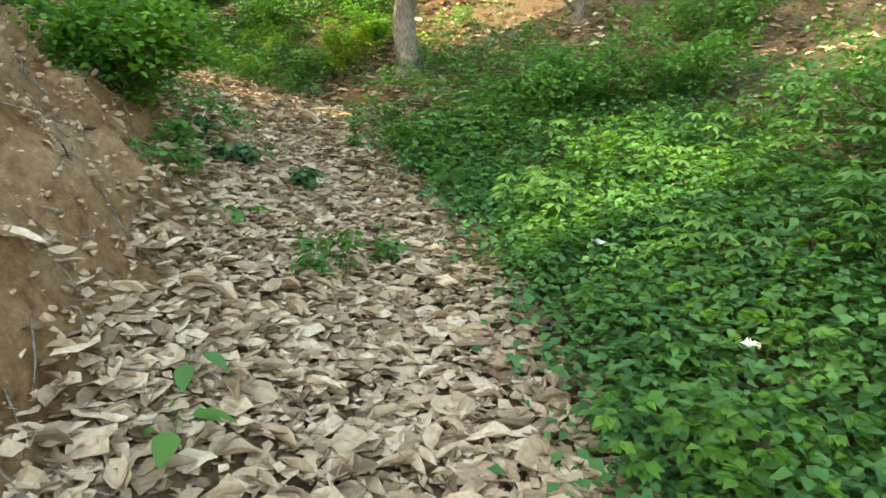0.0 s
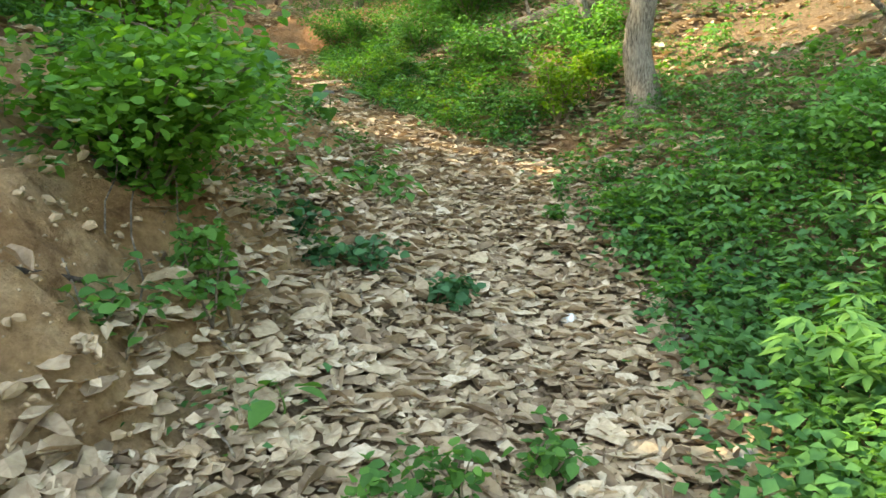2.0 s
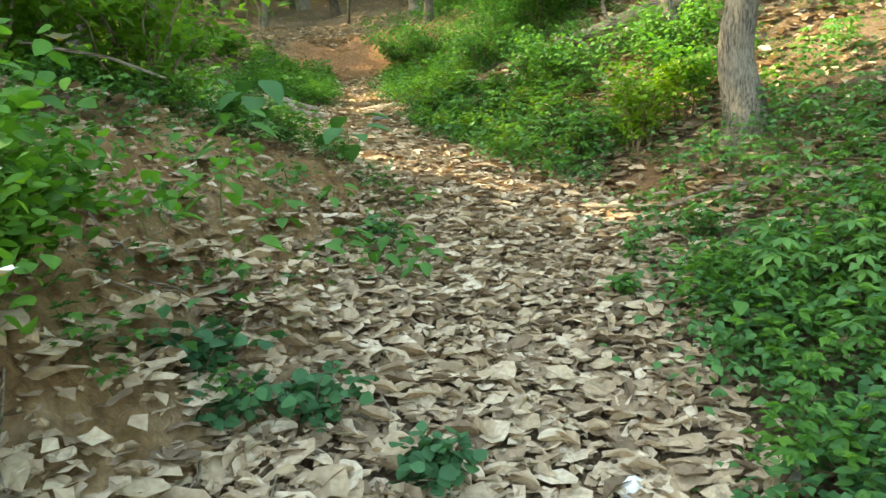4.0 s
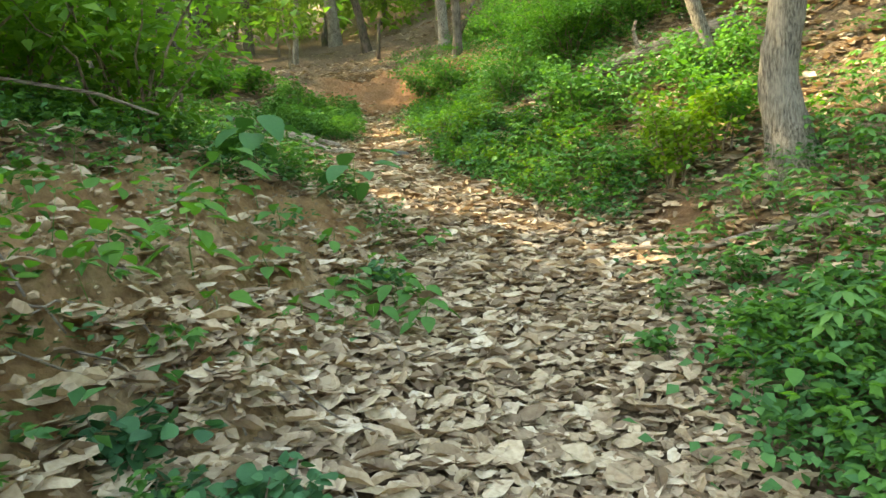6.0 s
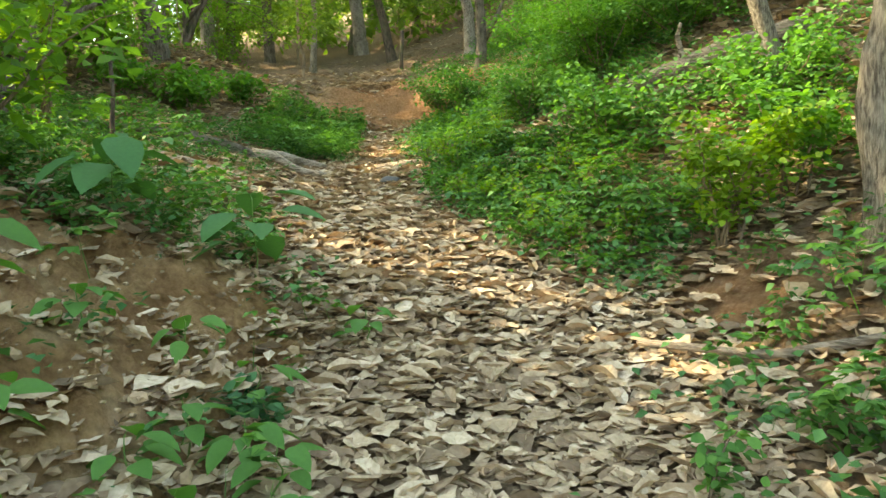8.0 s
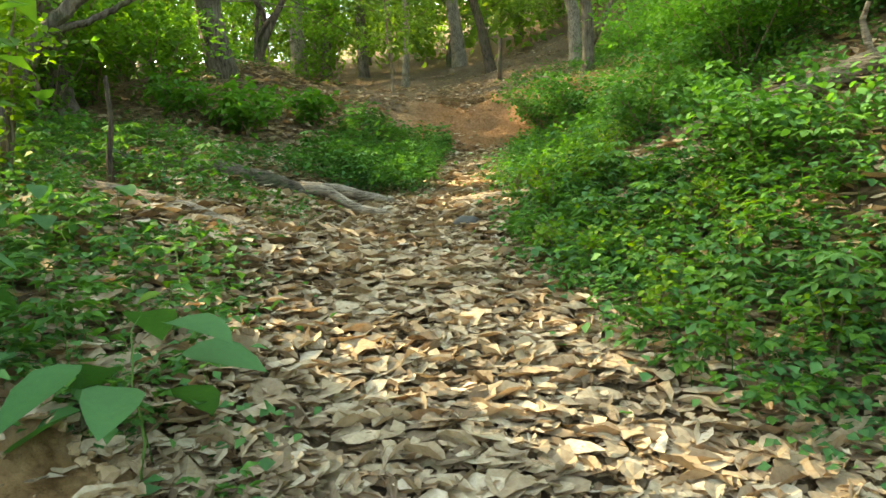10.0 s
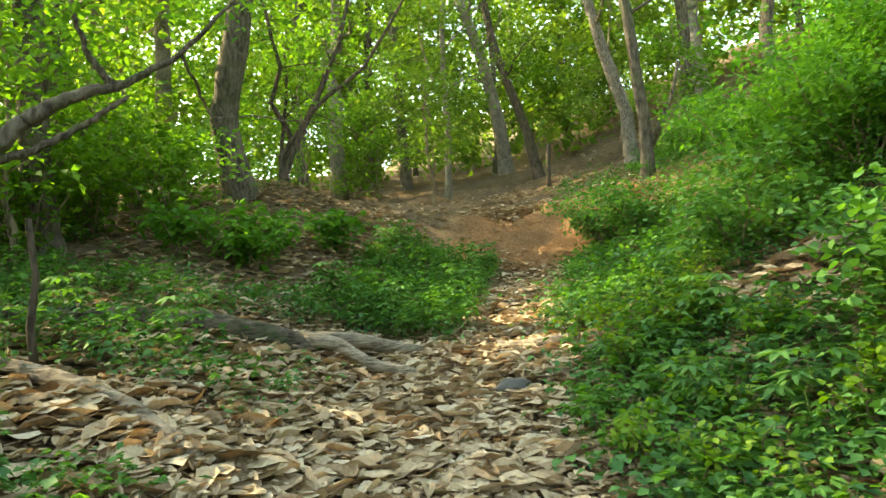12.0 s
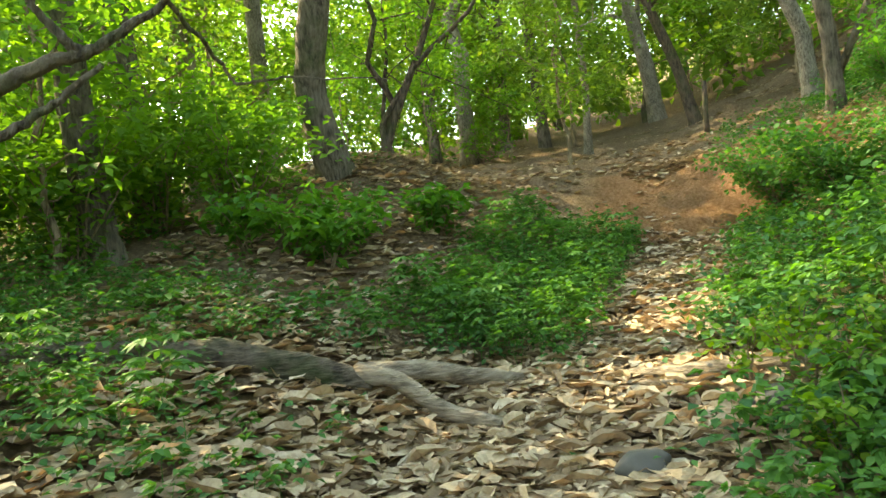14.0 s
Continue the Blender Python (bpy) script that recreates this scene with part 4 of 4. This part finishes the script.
# ---- shrubs ----
def shrub(name, place, tall, wide, leaves, leaf, mat, label, seed, stems=9, flowers=0, low=0.2, droop=0.0, category="shrub", bark=None, flat=0.45):
    """A shrub: arching stems, each a part, with leaves along them."""
    g = np.random.default_rng(seed)
    ob = thing(name, place, label, category)
    cen = []
    for i in range(stems):
        a = g.uniform(0, 2 * np.pi)
        out, up = wide * g.uniform(0.25, 1.0), tall * g.uniform(0.6, 1.0)
        tip = np.array([math.cos(a) * out, math.sin(a) * out, up - droop * out])
        p = bent((g.normal(0, 0.04), g.normal(0, 0.04), -0.05), tip, 8, 0.12 * tall, 0.02 * tall, seed + i)
        part("stem", tube(p, (0.006 + 0.006 * tall, 0.002), 4, 0.03, i), bark or TWIG, ob)
        cen += [q for q in p if q[2] > low * tall]
        for k in range(3):
            q = p[int(g.integers(3, 8))]
            e = q + np.array([g.normal(0, 0.3), g.normal(0, 0.3), g.normal(0.05, 0.15)]) * wide
            cen += [e, 0.5 * (q + e)]
    cen = np.array(cen)
    pos = cluster(g, cen, max(2, leaves // len(cen)), 0.26 * wide, 0.7)
    part("foliage", scattered_leaves(g, pos, leaf, leaf_shape(0.9 if mat is TEAL else 0.74, 0.06, 0.12, flowers > 0 or mat is TEAL) if leaf < 0.06 else FLAT_LEAF, flat), mat, ob)
    reach = pos @ np.array([0.7, -0.4, 0.6])       # the side that overhangs the path
    outer = pos[np.argsort(reach)[-max(1, len(pos) // 7):]]
    for i in range(flowers):
        c = outer[int(g.integers(0, len(outer)))] * np.array([1.06, 1.06, 1.0]) + np.array([0, 0, 0.02])
        yaw = np.arange(5) * 2 * np.pi / 5 + g.uniform(0, 1)
        b = yaw_basis(yaw, np.full(5, 0.35), np.zeros(5))
        fl = part("flower", placed(leaf_shape(0.9, 0.08, -0.05), np.repeat(c[None], 5, 0), b, np.full(5, 0.03)), PETAL, ob, "small white flower")
        part("flower_heart", tube(np.array([c, c + (0, 0, 0.008)]), (0.007, 0.005), 6), POLLEN, fl)
    return ob


shrub("rose_bush", rooted(-1.78, 4.3) - (0, 0, 0.06), 0.64, 0.6, 6200, 0.042, BUSH, "arching bright green wild rose bush with small white flowers", 71, 18, 26, 0.02, 0.25)
shrub("rose_bush", rooted(-1.95, 4.55), 0.42, 0.45, 2600, 0.042, BUSH, "bright green wild rose bush higher on the bank", 72, 10, 7, 0.1, 0.2)
shrub("yellow_shrub", rooted(-1.35, 10.15), 0.75, 0.42, 1500, 0.05, YELLOW, "yellow-green sunlit shrub beside the grey tree", 73, 9)
# the sun on this shrub is coloured into its leaves
shrub("yellow_shrub", rooted(-5.95, 8.75), 1.3, 0.4, 900, 0.055, YELLOW, "sunlit yellow-green shrub at the thicket's edge", 75, 9, low=0.15)
shrub("green_shrub", rooted(-1.0, 10.45), 0.7, 0.4, 900, 0.055, BUSH, "fresh green shrub beside the grey tree", 74, 7)
for n, (x_, y_, h_) in enumerate(((-1.64, 5.08, 0.21), (-1.36, 5.2, 0.16), (-1.0, 5.28, 0.17), (-1.52, 5.02, 0.14), (-2.3, 7.3, 0.16))):
    shrub("seedling_bush", rooted(x_, y_), h_, 0.15, 190, 0.046, TEAL, "low bluish green seedling bush among dead leaves", 80 + n, 7, low=0.05, category="seedling")
for n, (x_, y_, h_) in enumerate(((-1.5, 4.1, 0.2), (-0.52, 3.87, 0.22), (-0.36, 4.25, 0.18), (-1.36, 4.05, 0.25), (-0.62, 3.6, 0.16), (-1.4, 3.62, 0.22), (0.5, 4.75, 0.22), (-0.8, 7.3, 0.16), (-0.9, 7.8, 0.22), (-0.55, 8.1, 0.2))):
    shrub("weed", rooted(x_, y_), h_, 0.15, 130, 0.045, HERB, "fresh green weed growing through dead leaves", 100 + n, 5, low=0.05, category="weed")
# sunlight on the herbs here is put into the yellow-green leaf colour
yx, yy, ys, yd = sample(np.random.default_rng(15), 30, 10.0, 14.2, 0.4, 1.4)
for n in range(30):
    shrub("sunlit_weed", rooted(yx[n], yy[n]), 0.32, 0.18, 170, 0.038, YELLOW, "weed at the path's edge, sunlight put into its yellow-green leaves", 170 + n, 5, low=0.2, category="weed")
# the thicket under the trees, and the bushes on the slope
T_A = shrub("thicket_bush", (0, 0, 0), 1.3, 0.9, 1500, 0.1, CANOPY_DARK, "leafy dark green bush in the thicket", 121, 12, low=0.08)
T_B = shrub("thicket_bush", (0, 0, 0), 2.0, 1.1, 2800, 0.105, CANOPY, "tall leafy green bush in the thicket", 122, 13, low=0.1)
T_C = shrub("slope_bush", (0, 0, 0), 1.1, 0.9, 3600, 0.06, BUSH, "bright green leafy bush on the slope", 123, 12, low=0.02)
T_D = shrub("slope_bush", (0, 0, 0), 0.75, 0.7, 2600, 0.05, HERB, "low green leafy bush on the slope", 124, 11, low=0.02)


def strewn(src, spots, seed):
    g = random.Random(seed)
    for n, (x_, y_) in enumerate(spots):
        m = turned(x_, y_, g.uniform(0, 360))
        if n == 0:
            src.matrix_basis = m
        else:
            copy_thing(src, m)


def spots(seed, count, s_lo, s_hi, d_lo, d_hi, gap):
    g = np.random.default_rng(seed)
    out = []
    for n in range(count * 20):
        a, b, s_, d_ = sample(g, 1, s_lo, s_hi, d_lo, d_hi)
        if clear_of(a[0], b[0], out, gap):
            out.append((a[0], b[0]))
        if len(out) == count:
            break
    return out


for n, (x_, y_) in enumerate(((-8.35, 12.15), (-8.6, 12.55), (-8.75, 12.0), (-9.0, 11.7), (-8.9, 13.5))):
    shrub("leafy_shrub", rooted(x_, y_), 0.5, 0.42, 420, 0.1, BUSH, "broad-leaved green shrub at the foot of the mound", 130 + n, 7, low=0.1)
strewn(T_A, [(-9.4, 10.4), (-9.9, 12.0), (-10.9, 10.9), (-11.4, 12.4)] + spots(1, 6, 12.5, 19.5, -9, -4.2, 1.3) + spots(2, 9, 4.5, 9.5, -4.5, -2.7, 0.7), 1)
strewn(T_B, spots(3, 6, 13, 22, -12, -6.5, 1.6) + spots(4, 8, 3.0, 9.5, -7, -4.2, 1.0), 2)
LOG_LINE = [(-3.7, 13.0), (-3.1, 13.1), (-2.6, 13.3), (-2.1, 13.5), (-1.6, 13.8), (-3.9, 12.7), (-3.3, 12.7), (-2.7, 12.8), (-2.2, 13.0), (-1.7, 13.2), (-4.3, 12.3), (-3.7, 12.2), (-3.1, 12.3), (-2.5, 12.5), (-4.3, 11.9), (-3.7, 11.7)]


def off_log(found):
    return [p for p in found if clear_of(p[0], p[1], LOG_LINE, 0.62)]


strewn(T_C, off_log(spots(5, 13, 13.2, 15.8, 2.3, 6.0, 0.75)) + off_log(spots(6, 2, 9.5, 12.5, 4.2, 6, 0.9)), 3)
strewn(T_D, off_log(spots(7, 10, 10.4, 15.6, 1.6, 3.6, 0.7)) + spots(8, 12, -1, 7, 1.8, 5.0, 0.9) + spots(9, 8, 17.5, 22, 2.6, 6.0, 0.9) + [(-7.15, 16.6), (-6.2, 15.9)], 4)


# ---- broad-leaved young plants ----
def broadleaf(place, tall, leaf, count, label, seed, mat=TEAL, spread=0.5, lean=(0, 0), name="young_plant"):
    """A young plant of a few large leaves, each a part."""
    g = np.random.default_rng(seed)
    ob = thing(name, place, label, "plant")
    top = np.array([lean[0], lean[1], tall])
    p = bent((0, 0, -0.03), top, 7, 0, 0.012, seed)
    part("stem", tube(p, (0.005, 0.002), 5), STEM, ob)
    for i in range(count):
        q = p[max(2, 6 - i // 2)]
        a = i * 2.4 + g.uniform(-0.4, 0.4)
        e = q + np.array([math.cos(a), math.sin(a), 0.2]) * leaf * spread
        b = yaw_basis(np.array([a]), np.array([g.normal(-0.25, 0.15)]), np.array([g.normal(0, 0.15)]))
        v, f = placed(leaf_shape(0.62, 0.07, 0.2, True, 0.02), e[None], b, np.array([leaf * g.uniform(0.75, 1.1)]))
        sv, sf = stem_tri(q, e, 0.002)
        part("leaf", join([(v, f), (sv, sf)]), mat, ob)
    return ob


broadleaf(rooted(-2.92, 7.92), 0.38, 0.25, 8, "young plant with large drooping dark green leaves", 141, HERB_DARK)
broadleaf(rooted(-3.45, 7.6), 0.36, 0.25, 7, "young plant with large round leaves on the bank", 142, HERB_DARK)
broadleaf(rooted(-2.8, 6.62), 0.33, 0.16, 8, "young plant with broad green leaves on the bank", 143, HERB)
broadleaf(rooted(-2.31, 5.93), 0.28, 0.15, 9, "bright green seedling tree on the bare bank", 144, BUSH)
broadleaf(rooted(-2.12, 5.86), 0.16, 0.13, 7, "bright green seedling on the bare bank", 145, BUSH)
broadleaf(rooted(-2.2, 5.5), 0.2, 0.12, 9, "green seedling on the bare bank", 146, BUSH)
for n, (x_, y_) in enumerate(((-2.3, 6.99), (-2.1, 7.05), (-1.95, 7.03), (-2.25, 6.75), (-2.5, 8.17), (-2.0, 6.7), (-1.8, 6.85), (-2.45, 6.5), (-2.65, 7.3), (-2.35, 7.35), (-2.1, 6.3), (-2.75, 6.95))):
    broadleaf(rooted(x_, y_), 0.17, 0.115, 8, "low seedling with oval green leaves among dead leaves", 150 + n, HERB)
broadleaf(rooted(-0.24, 6.8), 0.3, 0.13, 9, "green herb with long pointed leaflets", 160, HERB)
broadleaf(rooted(-1.03, 3.86), 0.1, 0.12, 4, "seedling with broad green leaves on the path", 161, HERB)
broadleaf(rooted(-0.78, 2.25), 0.1, 0.1, 4, "seedling with broad green leaves on the path", 162, HERB_DARK)
broadleaf(rooted(-0.7, 1.9), 0.12, 0.11, 5, "seedling with broad green leaves on the path", 163, HERB)
broadleaf(rooted(0.69, 4.98), 0.3, 0.15, 6, "plant with broad light green leaves in the ivy", 164, BUSH)
broadleaf(rooted(0.77, 2.13), 0.15, 0.11, 6, "plant with broad green leaves by the path", 165, HERB)
broadleaf(rooted(-3.63, 8.43), 0.22, 0.08, 6, "sunlit yellow-green sprig beside the path", 166, YELLOW)
broadleaf(rooted(-4.5, 8.35), 0.35, 0.16, 7, "plant with broad green leaves at the thicket's edge", 167, HERB_DARK)
broadleaf(rooted(-4.7, 8.8), 0.3, 0.14, 7, "plant with broad green leaves at the thicket's edge", 168, HERB_DARK)

def star_weed(tall, leaf, count, seed):
    """An upright weed whose leaves are fans of pointed leaflets, each fan a part."""
    g = np.random.default_rng(seed)
    ob = thing("star_weed", (0, 0, 0), "upright weed with fans of pointed green leaflets", "weed", "star-leaved weeds on the slope")
    p = bent((0, 0, -0.04), (g.normal(0, 0.05), g.normal(0, 0.05), tall), 7, 0, 0.012, seed)
    part("stem", tube(p, (0.004, 0.002), 4), STEM, ob)
    for i in range(count):
        q = p[6 - i // 3]
        a = i * 2.1 + g.uniform(-0.4, 0.4)
        e = q + np.array([math.cos(a), math.sin(a), 0.35]) * leaf * g.uniform(0.7, 1.1)
        n = int(g.integers(5, 8))
        aa = a + (np.arange(n) - (n - 1) / 2) * 0.75
        b = yaw_basis(aa, g.normal(-0.18, 0.1, n), g.normal(0, 0.1, n))
        size = leaf * (1.0 - 0.28 * np.abs(np.arange(n) - (n - 1) / 2) / n * 2)
        part("leaf", join([placed(leaf_shape(0.36, 0.05, 0.15), np.repeat(e[None], n, 0), b, size), stem_tri(q, e, 0.002)]), STAR, ob)
    return ob


STARS = [star_weed(0.34, 0.1, 9, 301), star_weed(0.26, 0.085, 7, 302), star_weed(0.42, 0.11, 10, 303)]
star_spots = spots(310, 34, 2.2, 7.6, 0.95, 3.2, 0.24) + spots(311, 26, 9.6, 15.0, 0.75, 2.6, 0.3) + spots(312, 14, 7.6, 9.4, 1.2, 3.0, 0.3) + spots(313, 9, 14.8, 18.0, -1.6, -0.5, 0.4) + spots(314, 9, 10.5, 14.0, -3.0, -1.6, 0.4)
star_spots = [q for q in star_spots if not by_logs(np.array([q[0]]), np.array([q[1]]))[0]]
for n in range(3):
    strewn(STARS[n], star_spots[n::3], 320 + n)

# ---- fallen wood and stones ----
def on_ground(pts, lift):
    return np.array([(a, b, h1(a, b) + lift) for a, b in pts])


def fallen(name, pts, r, bark, label, lift, seed, branches=(), category="log", sides=11, lump=0.07):
    P = on_ground(pts, lift)
    base = P[0].copy()
    base[2] = h1(P[0, 0], P[0, 1])
    ob = thing(name, base, label, category)
    u = np.linspace(0, len(P) - 1, 7 * len(P))
    q = np.stack([np.interp(u, np.arange(len(P)), P[:, k]) for k in range(3)], 1)
    q[1:-1] = 0.25 * q[:-2] + 0.5 * q[1:-1] + 0.25 * q[2:]
    part("trunk", tube(q - base, r, sides, lump, seed), bark, ob)
    for n, (bp, br) in enumerate(branches):
        B = np.array(bp, float)
        B[:, 2] += np.array([h1(a, b) for a, b, _ in bp])
        u = np.linspace(0, len(B) - 1, 12)
        q = np.stack([np.interp(u, np.arange(len(B)), B[:, k]) for k in range(3)], 1)
        part("branch", tube(q - base, br, 8, 0.09, n + seed), DEADWOOD, ob, "broken pale branch")
    return ob


fallen("fallen_log", [(-7.6, 9.5), (-7.05, 10.3), (-6.76, 10.75), (-6.52, 11.1), (-6.36, 11.36)], (0.06, 0.075, 0.085, 0.085, 0.07), ROTTEN, "rotten dark log with broken branches beside the path", 0.045, 5,
       branches=[([(-6.42, 11.3, 0.07), (-6.3, 11.6, 0.11), (-6.2, 11.9, 0.08), (-6.12, 12.15, 0.03)], (0.065, 0.035)), ([(-6.4, 11.3, 0.1), (-6.2, 11.42, 0.13), (-5.95, 11.53, 0.08), (-5.68, 11.65, 0.03)], (0.05, 0.035))])
fallen("fallen_log", [(-3.6, 13.05), (-3.1, 13.04), (-2.6, 13.04), (-2.0, 13.06), (-1.2, 13.15)], (0.06, 0.085, 0.09, 0.1, 0.1), OLD_LOG, "weathered grey-brown log lying down the slope", 0.1, 6,
       branches=[([(-2.3, 13.05, 0.14), (-2.35, 13.0, 0.42), (-2.3, 12.95, 0.55)], (0.03, 0.015))])
fallen("fallen_branch", [(-6.3, 9.35), (-5.76, 9.5), (-5.3, 9.6), (-4.72, 9.6)], (0.045, 0.045, 0.04, 0.028), DEADWOOD, "grey fallen branch lying in the dead leaves", 0.04, 7, category="branch", sides=8, lump=0.04)
fallen("broken_wood", [(-5.68, 12.5), (-5.3, 12.55), (-4.8, 12.72)], (0.025, 0.04, 0.035), DEADWOOD, "pale split piece of wood lying across the path", 0.04, 8, category="wood", sides=6, lump=0.12)
fallen("broken_wood", [(-5.6, 12.38), (-5.3, 12.42)], (0.02, 0.025), DEADWOOD, "pale split piece of wood lying across the path", 0.03, 9, category="wood", sides=6, lump=0.12)
fallen("stick", [(-1.46, 8.84), (-0.9, 8.8), (-0.36, 8.71), (0.1, 8.7)], (0.018, 0.022, 0.02, 0.012), DEADWOOD, "thin dry stick lying on the leaf litter", 0.06, 10, category="stick", sides=6, lump=0.04)
fallen("stick", [(-1.7, 3.22), (-1.6, 3.45), (-1.5, 3.66)], (0.012, 0.009), BARK_DARK, "thin dark stick on the sandy bank", 0.02, 11, category="stick", sides=6, lump=0.04)
fallen("stick", [(-4.2, 6.4), (-3.9, 6.8), (-3.75, 7.1)], (0.012, 0.009), DEADWOOD, "pale dry stick in the undergrowth", 0.28, 12, category="stick", sides=6, lump=0.03)
tw = np.random.default_rng(77)
x, y, s, d = sample(tw, 80, 0.5, 7.0, -1.6, -0.6)
for i in range(80):
    a, l = tw.uniform(0, 2 * np.pi), tw.uniform(0.08, 0.32)
    fallen("twig", [(x[i], y[i]), (x[i] + 0.5 * l * math.cos(a) + 0.01, y[i] + 0.5 * l * math.sin(a)), (x[i] + l * math.cos(a), y[i] + l * math.sin(a))], (0.005, 0.003), DEADWOOD, "short dry twig on the leaf litter", 0.035, i, category="twig", sides=4, lump=0.02)
# bare canes hanging under the rose bush
for i, (a, b) in enumerate((((-1.85, 4.35, 1.45), (-1.45, 3.75, 0.7)), ((-1.8, 4.4, 1.4), (-1.35, 3.95, 0.62)), ((-1.9, 4.3, 1.4), (-1.5, 3.62, 0.76)), ((-1.7, 4.5, 1.2), (-1.25, 4.1, 0.55)))):
    c = thing("cane", b, "bare pale cane hanging from the rose bush", "cane")
    part("stem", tube(bent(np.zeros(3), np.array(a) - np.array(b), 8, 0.08, 0.015, i), (0.004, 0.003), 5), DEADWOOD, c)


def stone(place, size, mat, label, seed, flat=0.55):
    bm = bmesh.new()
    bmesh.ops.create_icosphere(bm, subdivisions=3, radius=1.0)
    for v in bm.verts:
        n = noise.noise(v.co * 1.3 + Vector((seed * 3.1, 0, 0))) * 0.35 + noise.noise(v.co * 3.5 + Vector((0, seed * 1.7, 0))) * 0.12
        v.co = v.co * (1 + n)
        v.co = Vector((v.co.x * size[0], v.co.y * size[1], v.co.z * size[2]))
    me = bpy.data.meshes.new("stone")
    bm.to_mesh(me)
    bm.free()
    me.materials.append(mat)
    for p in me.polygons:
        p.use_smooth = True
    ob = new("stone", me)
    ob.matrix_basis = pose(*place, 0, 0, seed * 47)
    return tagged(ob, label, "stone", GROUPS["stone"])


def stone_at(x_, y_, size, mat, label, seed):
    return stone((x_, y_, h1(x_, y_) + size[2] * 0.35), size, mat, label, seed)


stone_at(-0.48, 5.73, (0.055, 0.045, 0.035), STONE_PALE, "small white stone among dead leaves", 1)
stone_at(-4.9, 11.72, (0.13, 0.09, 0.06), STONE_DARK, "dark flat stone half buried in leaves", 2)
stone_at(-4.73, 12.36, (0.14, 0.1, 0.07), STONE_DARK, "dark stone beside the split wood", 3)
for n, (x_, y_, r_) in enumerate(((0.31, 4.5, 0.075), (0.2, 4.75, 0.06), (0.1, 5.2, 0.05), (0.35, 4.2, 0.07), (0.05, 5.6, 0.055), (-0.02, 5.95, 0.06), (0.42, 3.6, 0.06))):
    stone_at(x_, y_, (r_, r_ * 0.8, r_ * 0.35), STONE, "flat tan stone at the edge of the ivy", 10 + n)

# crumbs of soil and small stones on the bare bank
cg = np.random.default_rng(91)
x, y, s, d = sample(cg, 6000, -1.5, 9.0, -2.1, -0.75)
ico = bmesh.new()
bmesh.ops.create_icosphere(ico, subdivisions=1, radius=1.0)
ico_v = np.array([v.co[:] for v in ico.verts]) * np.array([1, 0.8, 0.6])
ico_f = np.array([[v.index for v in f.verts] for f in ico.faces])
ico.free()
ico_v *= (1 + 0.25 * np.sin(np.arange(len(ico_v)) * 2.3))[:, None]
crumbs = placed((ico_v, ico_f), np.stack([x, y, height(x, y) + 0.02], 1), yaw_basis(cg.uniform(0, 6.3, len(x)), cg.normal(0, 0.5, len(x)), cg.normal(0, 0.5, len(x))), np.clip(cg.lognormal(math.log(0.009), 0.6, len(x)), 0.004, 0.05))
tagged(new("soil_crumbs", mesh_from("soil_crumbs", *crumbs, CLOD, False)), "loose crumbs of tan soil on the bank", "soil", kind="stuff")


def scrap(x_, y_, size, seed):
    """A crumpled white scrap of paper."""
    g = np.random.default_rng(seed)
    n = 7
    u, v = np.meshgrid(np.linspace(-1, 1, n), np.linspace(-0.6, 0.6, n))
    z = 0.35 * np.abs(np.sin(2.3 * u + 3 * v + seed)) + g.normal(0, 0.12, u.shape)
    pts = np.stack([u.ravel() + g.normal(0, 0.08, n * n), v.ravel() + g.normal(0, 0.08, n * n), z.ravel() + 0.2], 1) * size
    q = (np.arange(n - 1)[:, None] * n + np.arange(n - 1)[None]).ravel()
    f = np.vstack([np.stack([q, q + 1, q + n + 1], 1), np.stack([q, q + n + 1, q + n], 1)])
    ob = new("paper_scrap", mesh_from("paper_scrap", pts, f, PETAL, False))
    ob.matrix_basis = pose(x_, y_, h1(x_, y_) + 0.14, 0, 0, seed * 70)
    return tagged(ob, "crumpled white paper scrap lying in the ivy", "litter", "paper scraps in the ivy")


scrap(2.02, 4.0, 0.045, 1)
scrap(0.86, 3.85, 0.042, 2)
scrap(1.16, 2.6, 0.045, 3)

# ---- single dead leaves lying on top of the path ----
lmesh = [mesh_from("dead_leaf", v, f, LITTER, False) for v, f in LSH]
for k, x_, y_, z_, basis, size in lone:
    ob = new("dead_leaf", lmesh[k])
    m3 = Matrix([[float(c) for c in row] for row in basis])
    ob.matrix_basis = Matrix.Translation((x_, y_, z_)) @ m3.to_4x4() @ Matrix.Diagonal((size, size, size, 1))
    ob.parent = ground
